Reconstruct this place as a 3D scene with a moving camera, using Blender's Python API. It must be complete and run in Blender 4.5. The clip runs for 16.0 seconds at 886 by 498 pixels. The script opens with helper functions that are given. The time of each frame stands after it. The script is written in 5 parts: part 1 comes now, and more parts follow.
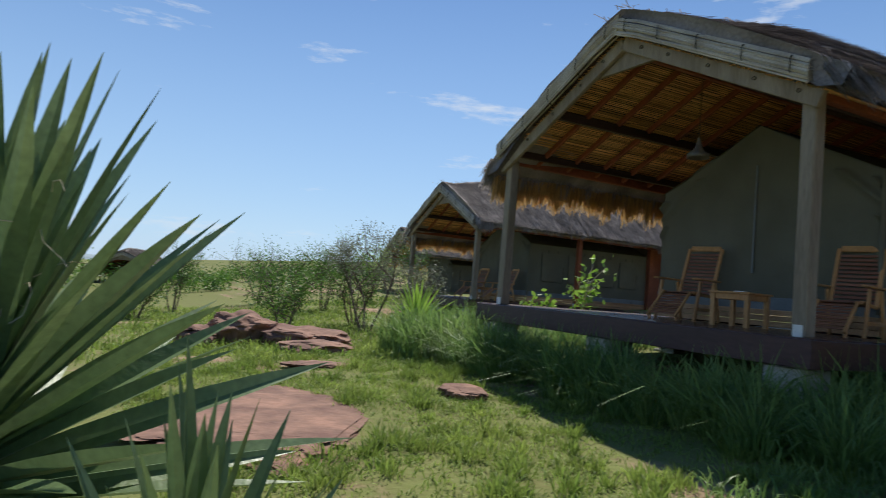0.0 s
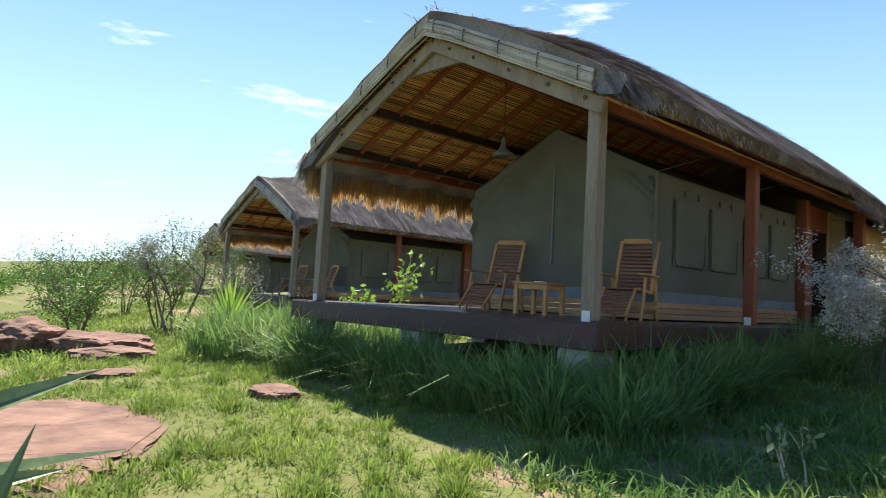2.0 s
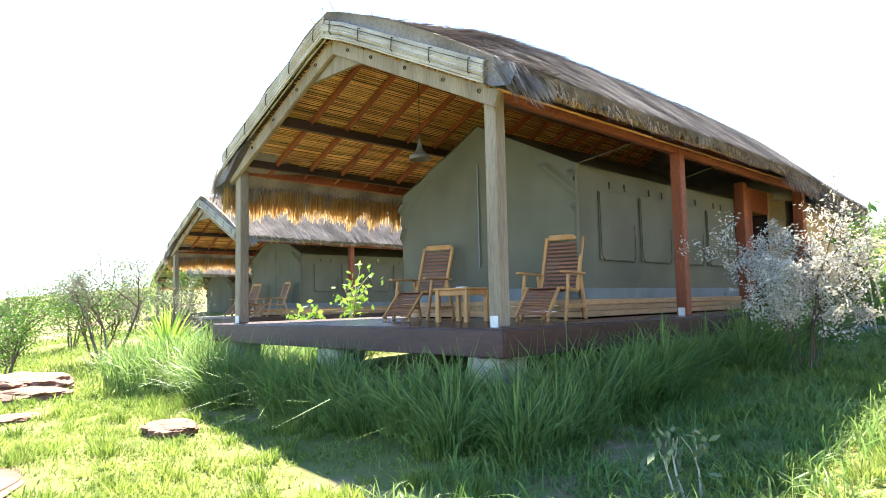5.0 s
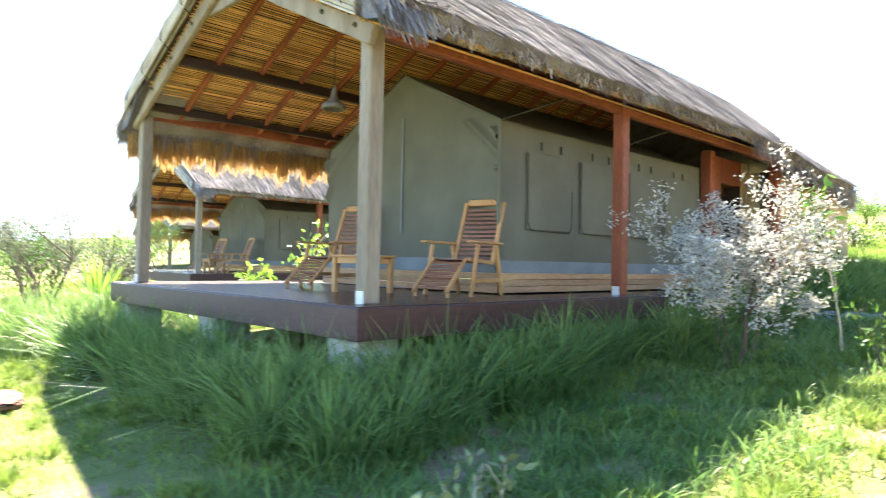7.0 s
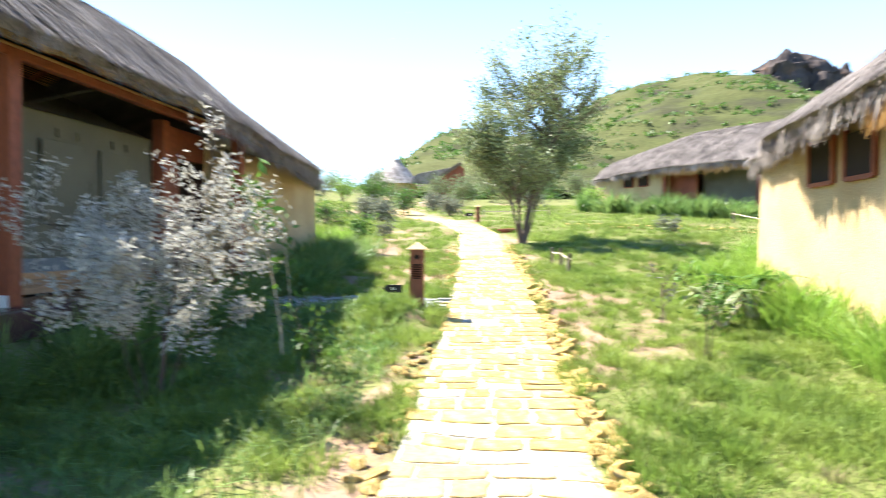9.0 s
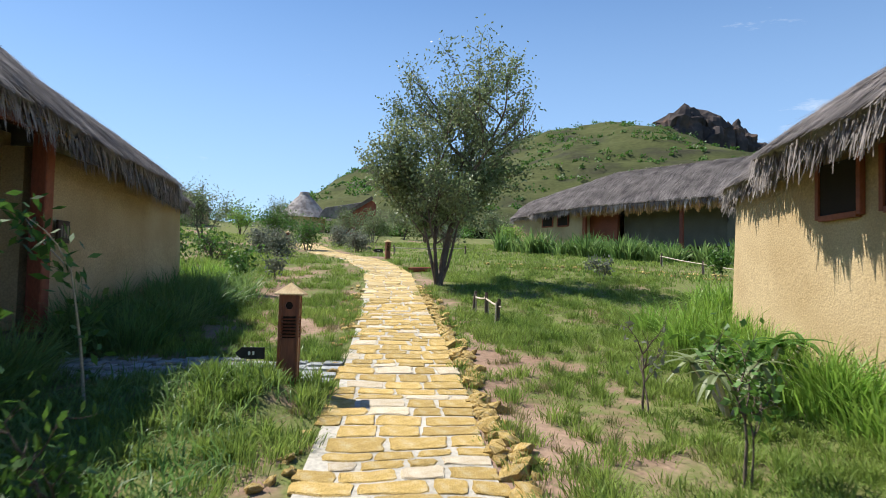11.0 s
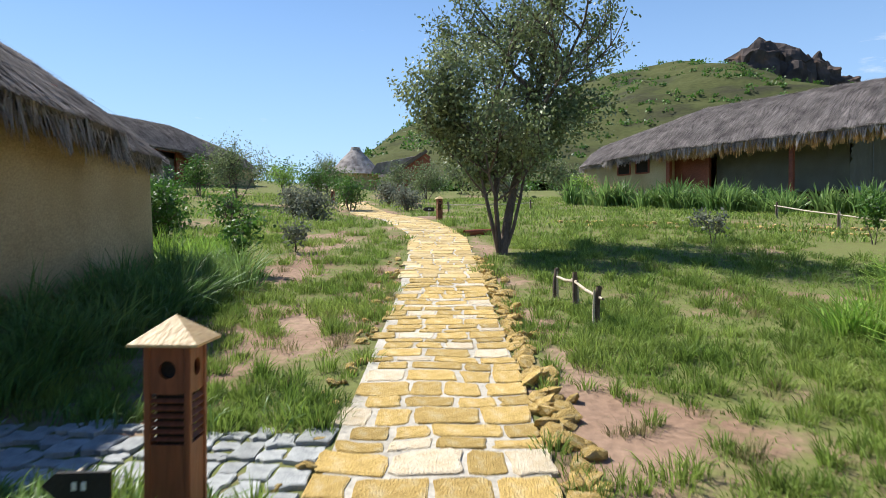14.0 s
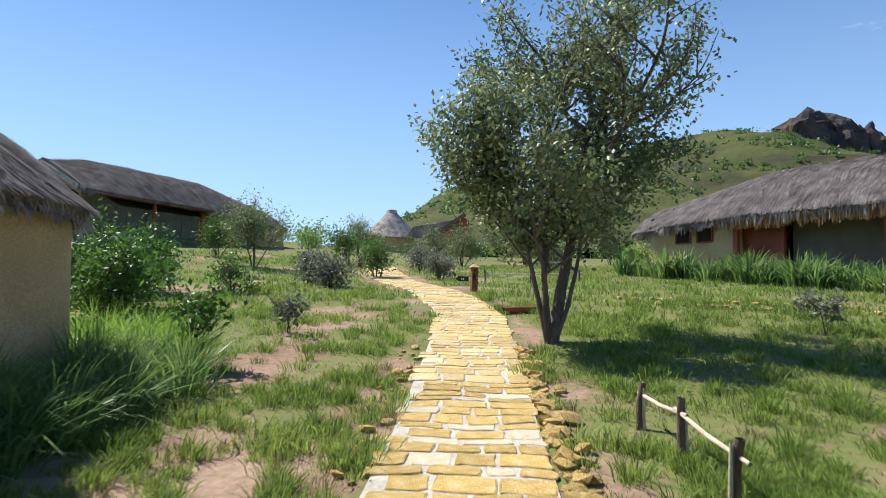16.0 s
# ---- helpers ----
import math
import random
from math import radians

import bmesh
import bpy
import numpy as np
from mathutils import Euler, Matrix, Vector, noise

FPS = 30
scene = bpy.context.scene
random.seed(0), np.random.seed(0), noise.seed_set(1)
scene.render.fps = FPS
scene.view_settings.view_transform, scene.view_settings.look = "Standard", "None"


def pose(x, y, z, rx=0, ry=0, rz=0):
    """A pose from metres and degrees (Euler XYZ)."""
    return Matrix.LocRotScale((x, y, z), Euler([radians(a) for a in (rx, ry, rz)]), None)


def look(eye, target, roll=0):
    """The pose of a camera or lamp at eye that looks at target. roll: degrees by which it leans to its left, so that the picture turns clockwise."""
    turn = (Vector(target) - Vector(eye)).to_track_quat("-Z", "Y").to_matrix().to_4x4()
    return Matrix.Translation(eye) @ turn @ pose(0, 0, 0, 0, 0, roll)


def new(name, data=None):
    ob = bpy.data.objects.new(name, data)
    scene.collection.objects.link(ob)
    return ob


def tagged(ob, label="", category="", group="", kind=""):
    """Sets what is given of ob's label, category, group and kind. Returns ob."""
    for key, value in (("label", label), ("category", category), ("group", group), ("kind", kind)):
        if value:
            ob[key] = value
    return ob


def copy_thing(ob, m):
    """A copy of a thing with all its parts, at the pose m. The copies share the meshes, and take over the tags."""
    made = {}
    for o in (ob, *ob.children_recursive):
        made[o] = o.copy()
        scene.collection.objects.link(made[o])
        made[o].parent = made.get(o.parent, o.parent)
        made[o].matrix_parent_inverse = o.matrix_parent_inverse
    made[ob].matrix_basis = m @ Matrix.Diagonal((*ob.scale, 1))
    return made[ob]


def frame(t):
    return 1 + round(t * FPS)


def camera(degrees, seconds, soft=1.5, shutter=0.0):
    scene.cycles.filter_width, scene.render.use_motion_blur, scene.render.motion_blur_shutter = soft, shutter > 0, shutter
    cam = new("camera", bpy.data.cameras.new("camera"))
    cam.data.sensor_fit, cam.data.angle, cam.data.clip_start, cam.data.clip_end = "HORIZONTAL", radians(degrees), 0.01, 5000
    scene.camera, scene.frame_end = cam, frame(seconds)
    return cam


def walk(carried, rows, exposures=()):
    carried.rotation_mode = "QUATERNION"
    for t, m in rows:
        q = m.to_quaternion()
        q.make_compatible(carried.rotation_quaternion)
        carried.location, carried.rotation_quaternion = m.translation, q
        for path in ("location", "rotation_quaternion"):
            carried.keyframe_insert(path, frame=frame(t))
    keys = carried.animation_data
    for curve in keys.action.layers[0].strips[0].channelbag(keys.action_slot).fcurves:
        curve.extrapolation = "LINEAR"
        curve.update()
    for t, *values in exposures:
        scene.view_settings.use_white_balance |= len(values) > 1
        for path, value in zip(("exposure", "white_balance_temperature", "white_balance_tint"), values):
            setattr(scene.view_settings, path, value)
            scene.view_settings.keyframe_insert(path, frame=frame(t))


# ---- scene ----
cam = camera(67.0, 16.0, soft=0.9, shutter=0.4)
PATH = [
    (0, (-5.94, -3.967, 0.184), (-5.012, -2.199, 0.299), 4.7),
    (0.5, (-5.917, -3.969, 0.185), (-4.825, -2.298, 0.312), 4.6),
    (1, (-5.901, -3.964, 0.179), (-4.708, -2.364, 0.312), 3.8),
    (1.5, (-5.874, -3.994, 0.185), (-4.593, -2.464, 0.319), 3.5),
    (2, (-5.839, -4.03, 0.184), (-4.485, -2.565, 0.323), 3.1),
    (2.5, (-5.81, -4.069, 0.192), (-4.391, -2.667, 0.334), 2.2),
    (3, (-5.734, -4.115, 0.203), (-4.24, -2.794, 0.349), 1.8),
    (3.5, (-5.566, -4.189, 0.202), (-4.056, -2.887, 0.356), 0.7),
    (4, (-5.407, -4.243, 0.196), (-3.903, -2.936, 0.365), 2.0),
    (4.2, (-5.353, -4.254, 0.202), (-3.87, -2.922, 0.365), 1.1),
    (6.3, (-4.121, -4.404, 0.321), (-2.781, -2.926, 0.464), -0.9),
    (6.5, (-3.979, -4.452, 0.307), (-2.643, -2.969, 0.429), -0.8),
    (7, (-3.433, -4.484, 0.361), (-2.049, -3.041, 0.401), 1.2),
    (7.5, (-2.977, -4.54, 0.443), (-1.402, -3.309, 0.414), 0.9),
    (8, (-2.453, -4.506, 0.523), (-0.778, -3.412, 0.54), 1.2),
    (8.5, (-1.908, -4.45, 0.573), (0.005, -3.864, 0.582), 2.6),
    (9, (-1.677, -4.502, 0.627), (0.313, -4.296, 0.599), 0.3),
    (9.2, (-1.499, -4.531, 0.629), (0.5, -4.462, 0.596), 2.3),
    (11.3, (1.523, -4.433, 0.673), (3.519, -4.5, 0.776), 0.8),
    (11.5, (1.738, -4.44, 0.682), (3.734, -4.505, 0.79), 0.2),
    (12, (2.323, -4.47, 0.711), (4.318, -4.371, 0.82), -0.4),
    (12.5, (2.951, -4.47, 0.696), (4.944, -4.303, 0.72), -0.0),
    (13, (3.583, -4.478, 0.74), (5.58, -4.386, 0.685), 0.5),
    (13.5, (4.129, -4.529, 0.814), (6.124, -4.409, 0.74), 1.0),
    (14, (4.776, -4.462, 0.929), (6.772, -4.339, 0.88), -0.2),
    (14.5, (5.48, -4.48, 1.016), (7.477, -4.371, 1.012), -0.1),
    (15, (6.13, -4.429, 1.077), (8.117, -4.231, 1.188), -0.3),
    (15.5, (6.785, -4.411, 1.089), (8.769, -4.187, 1.209), -0.5),
    (16, (7.599, -4.381, 1.153), (9.58, -4.141, 1.296), 1.2),
]
EXPOSURES = [
    (0.0, 0.22, 6500.0, 10.0),
    (0.5, 0.33, 6500.0, 10.0),
    (1.0, 0.58, 6550.0, 10.0),
    (1.5, 0.88, 6650.0, 10.0),
    (2.0, 1.15, 6800.0, 10.0),
    (2.5, 1.5, 6950.0, 10.0),
    (3.0, 1.9, 7100.0, 10.0),
    (3.5, 2.3, 7200.0, 10.0),
    (4.2, 2.55, 7200.0, 10.0),
    (6.3, 2.8, 7100.0, 10.0),
    (7.0, 3.0, 7100.0, 10.0),
    (7.5, 3.05, 7000.0, 10.0),
    (8.0, 3.0, 6900.0, 10.0),
    (8.5, 2.9, 6800.0, 10.0),
    (8.8, 2.3, 6700.0, 10.0),
    (9.0, 2.05, 6600.0, 10.0),
    (9.2, 1.7, 6500.0, 10.0),
    (9.8, 0.85, 6400.0, 10.0),
    (11.3, 0.58, 6300.0, 10.0),
    (16.0, 0.62, 6300.0, 10.0),
]
walk(cam, [(t, look(eye, target, roll)) for t, eye, target, roll in PATH], EXPOSURES)

# ---- light ----
SUN = Vector((0.42, 0.70, 1.0)).normalized()
world = bpy.data.worlds.new("sky")
scene.world = world
world.use_nodes = True
wn = world.node_tree.nodes
wl = world.node_tree.links
bg = wn["Background"]
sky = wn.new("ShaderNodeTexSky")
sky.sky_type = "NISHITA"
sky.sun_disc = False
sky.sun_elevation = math.asin(SUN.z)
sky.sun_rotation = math.atan2(SUN.x, SUN.y)
sky.dust_density = 0.25
sky.altitude = 900
sky.air_density = 1.2
sky.ozone_density = 3.0
tint = wn.new("ShaderNodeHueSaturation")
tint.inputs["Saturation"].default_value = 1.3
tint.inputs["Hue"].default_value = 0.508
wl.new(sky.outputs[0], tint.inputs["Color"])
# pale haze towards the horizon
wgeo = wn.new("ShaderNodeTexCoord")
wsep = wn.new("ShaderNodeSeparateXYZ")
wl.new(wgeo.outputs["Generated"], wsep.inputs[0])
whz = wn.new("ShaderNodeMapRange")
whz.inputs[1].default_value, whz.inputs[2].default_value, whz.inputs[3].default_value, whz.inputs[4].default_value = 0.0, 0.55, 0.78, 0.03
wl.new(wsep.outputs["Z"], whz.inputs[0])
haze = wn.new("ShaderNodeMix")
haze.data_type = "RGBA"
haze.inputs[7].default_value = (5.3, 7.8, 11.3, 1)
wl.new(whz.outputs[0], haze.inputs[0])
wl.new(tint.outputs[0], haze.inputs[6])
# thin high clouds
wtc = wn.new("ShaderNodeTexCoord")
wmap = wn.new("ShaderNodeMapping")
wmap.inputs["Scale"].default_value = (3.2, 3.2, 15.0)
wns = wn.new("ShaderNodeTexNoise")
wns.inputs["Scale"].default_value, wns.inputs["Detail"].default_value, wns.inputs["Roughness"].default_value = 1.35, 8, 0.62
wns.noise_dimensions = "4D"
wns.inputs["W"].default_value = 3.4
wl.new(wtc.outputs["Generated"], wmap.inputs[0])
wl.new(wmap.outputs[0], wns.inputs["Vector"])
wmr = wn.new("ShaderNodeMapRange")
wmr.inputs[1].default_value, wmr.inputs[2].default_value, wmr.inputs[4].default_value = 0.605, 0.72, 0.85
wl.new(wns.outputs[0], wmr.inputs[0])
cloud = wn.new("ShaderNodeMix")
cloud.data_type = "RGBA"
cloud.inputs[7].default_value = (8.5, 9.0, 9.6, 1)
wl.new(wmr.outputs[0], cloud.inputs[0])
wl.new(haze.outputs[2], cloud.inputs[6])
wl.new(cloud.outputs[2], bg.inputs[0])
bg.inputs[1].default_value = 0.076
sun = new("sun", bpy.data.lights.new("sun", "SUN"))
sun.data.energy = 5.0
sun.data.angle = radians(0.53)
sun.data.color = (1.0, 0.95, 0.86)
sun.matrix_world = look(SUN * 60, (0, 0, 0))


# ---- materials ----
def material(name, base, second, scale=6.0, rough=0.85, bump=0.3, stretch=(1, 1, 1), third=None, fine=60.0, translucent=0.0,
             per_piece=0.0, gloss=0.3, coords="Object"):
    """A surface of two or three colours mixed by noise at two scales, with fine relief."""
    m = bpy.data.materials.new(name)
    m.use_nodes = True
    n, l = m.node_tree.nodes, m.node_tree.links
    b = n["Principled BSDF"]
    b.inputs["Roughness"].default_value = rough
    b.inputs["Specular IOR Level"].default_value = gloss
    tc = n.new("ShaderNodeTexCoord")
    mp = n.new("ShaderNodeMapping")
    mp.inputs["Scale"].default_value = stretch
    l.new(tc.outputs[coords], mp.inputs[0])
    big = n.new("ShaderNodeTexNoise")
    big.inputs["Scale"].default_value = scale
    big.inputs["Detail"].default_value = 4
    small = n.new("ShaderNodeTexNoise")
    small.inputs["Scale"].default_value = fine
    small.inputs["Detail"].default_value = 3
    for t in (big, small):
        l.new(mp.outputs[0], t.inputs["Vector"])
    ramp = n.new("ShaderNodeValToRGB")
    e = ramp.color_ramp.elements
    e[0].position, e[1].position = 0.3, 0.7
    e[0].color, e[1].color = (*base, 1), (*second, 1)
    if third:
        x = e.new(0.5)
        x.color = (*third, 1)
    l.new(big.outputs[0], ramp.inputs[0])
    mix = n.new("ShaderNodeMix")
    mix.data_type, mix.blend_type = "RGBA", "OVERLAY"
    mix.inputs[0].default_value = 0.45
    l.new(ramp.outputs[0], mix.inputs[6])
    l.new(small.outputs[0], mix.inputs[7])
    colour = mix.outputs[2]
    if per_piece:
        info = n.new("ShaderNodeObjectInfo") if per_piece > 0 else n.new("ShaderNodeNewGeometry")
        hsv = n.new("ShaderNodeHueSaturation")
        rng = n.new("ShaderNodeMapRange")
        rng.inputs[3].default_value, rng.inputs[4].default_value = 1 - abs(per_piece), 1 + abs(per_piece)
        l.new(info.outputs["Random" if per_piece > 0 else "Random Per Island"], rng.inputs[0])
        l.new(rng.outputs[0], hsv.inputs["Value"])
        l.new(colour, hsv.inputs["Color"])
        colour = hsv.outputs[0]
    l.new(colour, b.inputs["Base Color"])
    if bump:
        bp = n.new("ShaderNodeBump")
        bp.inputs["Strength"].default_value = bump
        bp.inputs["Distance"].default_value = 0.02
        l.new(small.outputs[0], bp.inputs["Height"])
        l.new(bp.outputs[0], b.inputs["Normal"])
    if translucent:
        tr = n.new("ShaderNodeBsdfTranslucent")
        l.new(colour, tr.inputs[0])
        ms = n.new("ShaderNodeMixShader")
        ms.inputs[0].default_value = translucent
        l.new(b.outputs[0], ms.inputs[1])
        l.new(tr.outputs[0], ms.inputs[2])
        l.new(ms.outputs[0], n["Material Output"].inputs[0])
    return m


M_GROUND = material("soil_and_turf", (0.24, 0.15, 0.10), (0.36, 0.25, 0.175), 0.9, 0.95, 0.8, fine=14.0, gloss=0.1)


def grow_turf(m):
    """Mixes turf over the soil where the ground's cover attribute is high."""
    n, l = m.node_tree.nodes, m.node_tree.links
    b = n["Principled BSDF"]
    soil = b.inputs["Base Color"].links[0].from_socket
    at = n.new("ShaderNodeAttribute")
    at.attribute_name = "cover"
    tc = n.new("ShaderNodeTexCoord")
    ns = n.new("ShaderNodeTexNoise")
    ns.inputs["Scale"].default_value, ns.inputs["Detail"].default_value = 5.0, 6
    l.new(tc.outputs["Object"], ns.inputs["Vector"])
    add = n.new("ShaderNodeMath")
    add.operation = "ADD"
    l.new(at.outputs["Fac"], add.inputs[0])
    l.new(ns.outputs[0], add.inputs[1])
    mr = n.new("ShaderNodeMapRange")
    mr.inputs[1].default_value, mr.inputs[2].default_value = 0.75, 1.1
    l.new(add.outputs[0], mr.inputs[0])
    turf = n.new("ShaderNodeValToRGB")
    turf.color_ramp.elements[0].color, turf.color_ramp.elements[1].color = (0.15, 0.135, 0.058, 1), (0.165, 0.205, 0.056, 1)
    l.new(ns.outputs[0], turf.inputs[0])
    mix = n.new("ShaderNodeMix")
    mix.data_type = "RGBA"
    l.new(mr.outputs[0], mix.inputs[0])
    l.new(soil, mix.inputs[6])
    l.new(turf.outputs[0], mix.inputs[7])
    l.new(mix.outputs[2], b.inputs["Base Color"])


grow_turf(M_GROUND)
M_GRASS = material("grass", (0.14, 0.225, 0.04), (0.29, 0.37, 0.085), 0.9, 0.6, 0, fine=3.0, translucent=0.45, per_piece=-0.35, gloss=0.25)
M_TALL = material("tall_grass", (0.11, 0.215, 0.055), (0.24, 0.34, 0.105), 0.8, 0.42, 0, fine=4.0, translucent=0.45, per_piece=-0.3, gloss=0.3)
M_DRY = material("dry_grass", (0.30, 0.25, 0.13), (0.20, 0.21, 0.07), 0.8, 0.8, 0, fine=4.0, translucent=0.3, per_piece=-0.3)
M_THATCH = material("thatch", (0.13, 0.113, 0.11), (0.28, 0.25, 0.24), 2.2, 0.95, 0.8, stretch=(1, 0.4, 0.4), fine=70.0, per_piece=-0.45, gloss=0.15)
M_STRAW = material("straw", (0.17, 0.145, 0.135), (0.44, 0.395, 0.365), 2.2, 0.95, 0, fine=40.0, per_piece=-0.45, gloss=0.15, translucent=0.3)
M_LAIDSTRAW = material("weathered_straw", (0.10, 0.087, 0.083), (0.27, 0.238, 0.222), 2.2, 0.95, 0, fine=40.0, per_piece=-0.5, gloss=0.15, translucent=0.15)
M_REED = material("reed_bundle", (0.36, 0.30, 0.23), (0.54, 0.48, 0.39), 3.0, 0.7, 0.4, fine=50.0, per_piece=-0.2)
M_MAT = material("reed_mat", (0.50, 0.25, 0.09), (0.68, 0.40, 0.17), 2.0, 0.75, 0.5, fine=40.0, per_piece=-0.4)
M_TIMBER = material("weathered_timber", (0.19, 0.145, 0.10), (0.32, 0.265, 0.20), 4.0, 0.75, 0.35, stretch=(1, 1, 0.12), fine=60.0)
M_REDWOOD = material("red_stained_timber", (0.17, 0.046, 0.025), (0.29, 0.084, 0.038), 3.0, 0.55, 0.3, stretch=(0.3, 1, 0.3), fine=50.0)
M_DARKWOOD = material("dark_stained_timber", (0.03, 0.018, 0.014), (0.06, 0.03, 0.022), 3.0, 0.5, 0.3, stretch=(0.2, 1, 1), fine=40.0)
M_DECK = material("deck_timber", (0.05, 0.021, 0.017), (0.09, 0.04, 0.03), 3.0, 0.24, 0.18, stretch=(0.25, 1, 1), fine=40.0, per_piece=0.25, gloss=0.5)
M_FASCIA = material("stained_fascia_board", (0.048, 0.022, 0.024), (0.075, 0.034, 0.034), 2.0, 0.45, 0.06, stretch=(0.2, 0.2, 1), fine=30.0, gloss=0.35)
# The gold puts the fringe's backlit glow into the straw's colour.
M_GLOWSTRAW = material("backlit_glow_straw", (0.42, 0.25, 0.09), (0.60, 0.40, 0.17), 2.2, 0.9, 0, fine=40.0, per_piece=-0.4, gloss=0.15, translucent=0.6)
M_PLINTH = material("plinth_timber", (0.36, 0.19, 0.09), (0.52, 0.32, 0.17), 3.0, 0.6, 0.3, stretch=(0.15, 1, 1), fine=40.0, per_piece=0.2)
M_CANVAS = material("olive_canvas", (0.125, 0.12, 0.088), (0.17, 0.163, 0.122), 1.2, 0.9, 0.15, fine=220.0, gloss=0.15)
M_CANVAS_EDGE = material("blue_grey_canvas_skirt", (0.16, 0.18, 0.19), (0.22, 0.24, 0.25), 3.0, 0.9, 0.1, fine=150.0)
M_CORD = material("dark_cord", (0.045, 0.042, 0.032), (0.07, 0.066, 0.05), 20.0, 0.9, 0)
M_PLASTER = material("ochre_plaster", (0.42, 0.305, 0.16), (0.52, 0.395, 0.225), 1.3, 0.92, 0.35, fine=45.0, gloss=0.1)
M_CONCRETE = material("concrete", (0.42, 0.40, 0.35), (0.55, 0.53, 0.47), 4.0, 0.9, 0.5, fine=40.0)
# Near-black colour that stands in for the shade inside openings.
M_DARK = material("painted_dark_inside", (0.02, 0.015, 0.012), (0.03, 0.02, 0.016), 3.0, 0.9, 0)
M_PATHSTONE = material("yellow_sandstone", (0.48, 0.325, 0.105), (0.62, 0.49, 0.26), 3.5, 0.85, 0.9, third=(0.58, 0.40, 0.135), fine=28.0, per_piece=0.18, gloss=0.15, coords="Generated")
M_PALESTONE = material("pale_sandstone", (0.58, 0.46, 0.29), (0.70, 0.61, 0.46), 3.5, 0.85, 0.7, fine=28.0, per_piece=0.12, gloss=0.15, coords="Generated")
M_MORTAR = material("path_mortar", (0.40, 0.36, 0.285), (0.56, 0.52, 0.44), 3.0, 0.95, 0.5, fine=30.0)
M_SLATE = material("grey_slate", (0.27, 0.28, 0.275), (0.43, 0.44, 0.42), 2.5, 0.7, 0.4, fine=25.0, per_piece=0.2, coords="Generated")
M_ROCK = material("red_rock", (0.13, 0.065, 0.05), (0.30, 0.165, 0.115), 1.8, 0.92, 1.0, fine=9.0, third=(0.22, 0.125, 0.09))
M_CHAIR = material("oiled_teak", (0.42, 0.20, 0.07), (0.55, 0.29, 0.11), 4.0, 0.45, 0.2, stretch=(1, 1, 0.2), fine=60.0, gloss=0.4)
M_SLAT = material("dark_teak_slat", (0.17, 0.065, 0.038), (0.28, 0.12, 0.065), 4.0, 0.5, 0.2, stretch=(1, 0.2, 1), fine=60.0, gloss=0.4)
M_BOLLARD = material("varnished_red_wood", (0.15, 0.045, 0.02), (0.25, 0.085, 0.035), 5.0, 0.5, 0.2, stretch=(1, 1, 0.15), fine=40.0, gloss=0.45)
M_CAP = material("pale_varnished_wood", (0.55, 0.36, 0.15), (0.68, 0.50, 0.26), 6.0, 0.5, 0.2, stretch=(0.3, 1, 1), fine=40.0)
M_BARK = material("grey_brown_bark", (0.09, 0.065, 0.05), (0.17, 0.13, 0.10), 8.0, 0.95, 0.9, stretch=(1, 1, 0.3), fine=40.0)
M_LEAF = material("grey_green_leaf", (0.105, 0.15, 0.055), (0.29, 0.33, 0.15), 0.9, 0.5, 0, fine=5.0, translucent=0.3, per_piece=-0.45, gloss=0.4)
M_BUSH = material("bush_leaf", (0.05, 0.13, 0.02), (0.13, 0.24, 0.04), 0.9, 0.5, 0, fine=5.0, translucent=0.35, per_piece=-0.4, gloss=0.4)
M_LIME = material("lime_leaf", (0.20, 0.36, 0.05), (0.30, 0.44, 0.08), 0.9, 0.5, 0, fine=5.0, translucent=0.4, per_piece=-0.25, gloss=0.4)
M_SILVER = material("silver_leaf", (0.41, 0.40, 0.345), (0.62, 0.60, 0.54), 0.9, 0.6, 0, fine=5.0, translucent=0.3, per_piece=-0.3)
M_OLIVE = material("grey_olive_leaf", (0.13, 0.15, 0.10), (0.24, 0.25, 0.18), 0.9, 0.6, 0, fine=5.0, translucent=0.3, per_piece=-0.35)
M_AGAVE = material("sisal_leaf", (0.085, 0.15, 0.055), (0.19, 0.26, 0.12), 1.4, 0.4, 0.15, stretch=(1, 1, 0.2), fine=30.0, translucent=0.15, per_piece=-0.25, gloss=0.45)
M_METAL = material("grey_enamelled_metal", (0.10, 0.09, 0.085), (0.15, 0.14, 0.13), 8.0, 0.35, 0, gloss=0.5)
M_STEEL = material("galvanised_steel", (0.62, 0.62, 0.60), (0.74, 0.74, 0.72), 14.0, 0.45, 0, gloss=0.5)
M_WHITE = material("white_enamel", (0.75, 0.73, 0.68), (0.8, 0.78, 0.74), 8.0, 0.4, 0)
M_HILL = material("hillside_grass_and_rock", (0.045, 0.042, 0.03), (0.095, 0.10, 0.04), 0.06, 0.95, 1.0, stretch=(1, 1, 4), third=(0.075, 0.085, 0.032), fine=0.9, gloss=0.05)
# The orange tone is sunlight on the crag, mixed into the rock colour.
M_CRAG = material("dark_crag_rock", (0.05, 0.042, 0.042), (0.22, 0.12, 0.07), 0.07, 0.95, 1.0, stretch=(1, 1, 2), third=(0.085, 0.07, 0.065), fine=0.3, gloss=0.05)
M_SIGN = material("black_board", (0.02, 0.018, 0.016), (0.035, 0.03, 0.028), 6.0, 0.6, 0)
M_PALEWOOD = material("bleached_stick", (0.48, 0.40, 0.29), (0.60, 0.52, 0.40), 8.0, 0.9, 0.4, fine=40.0)


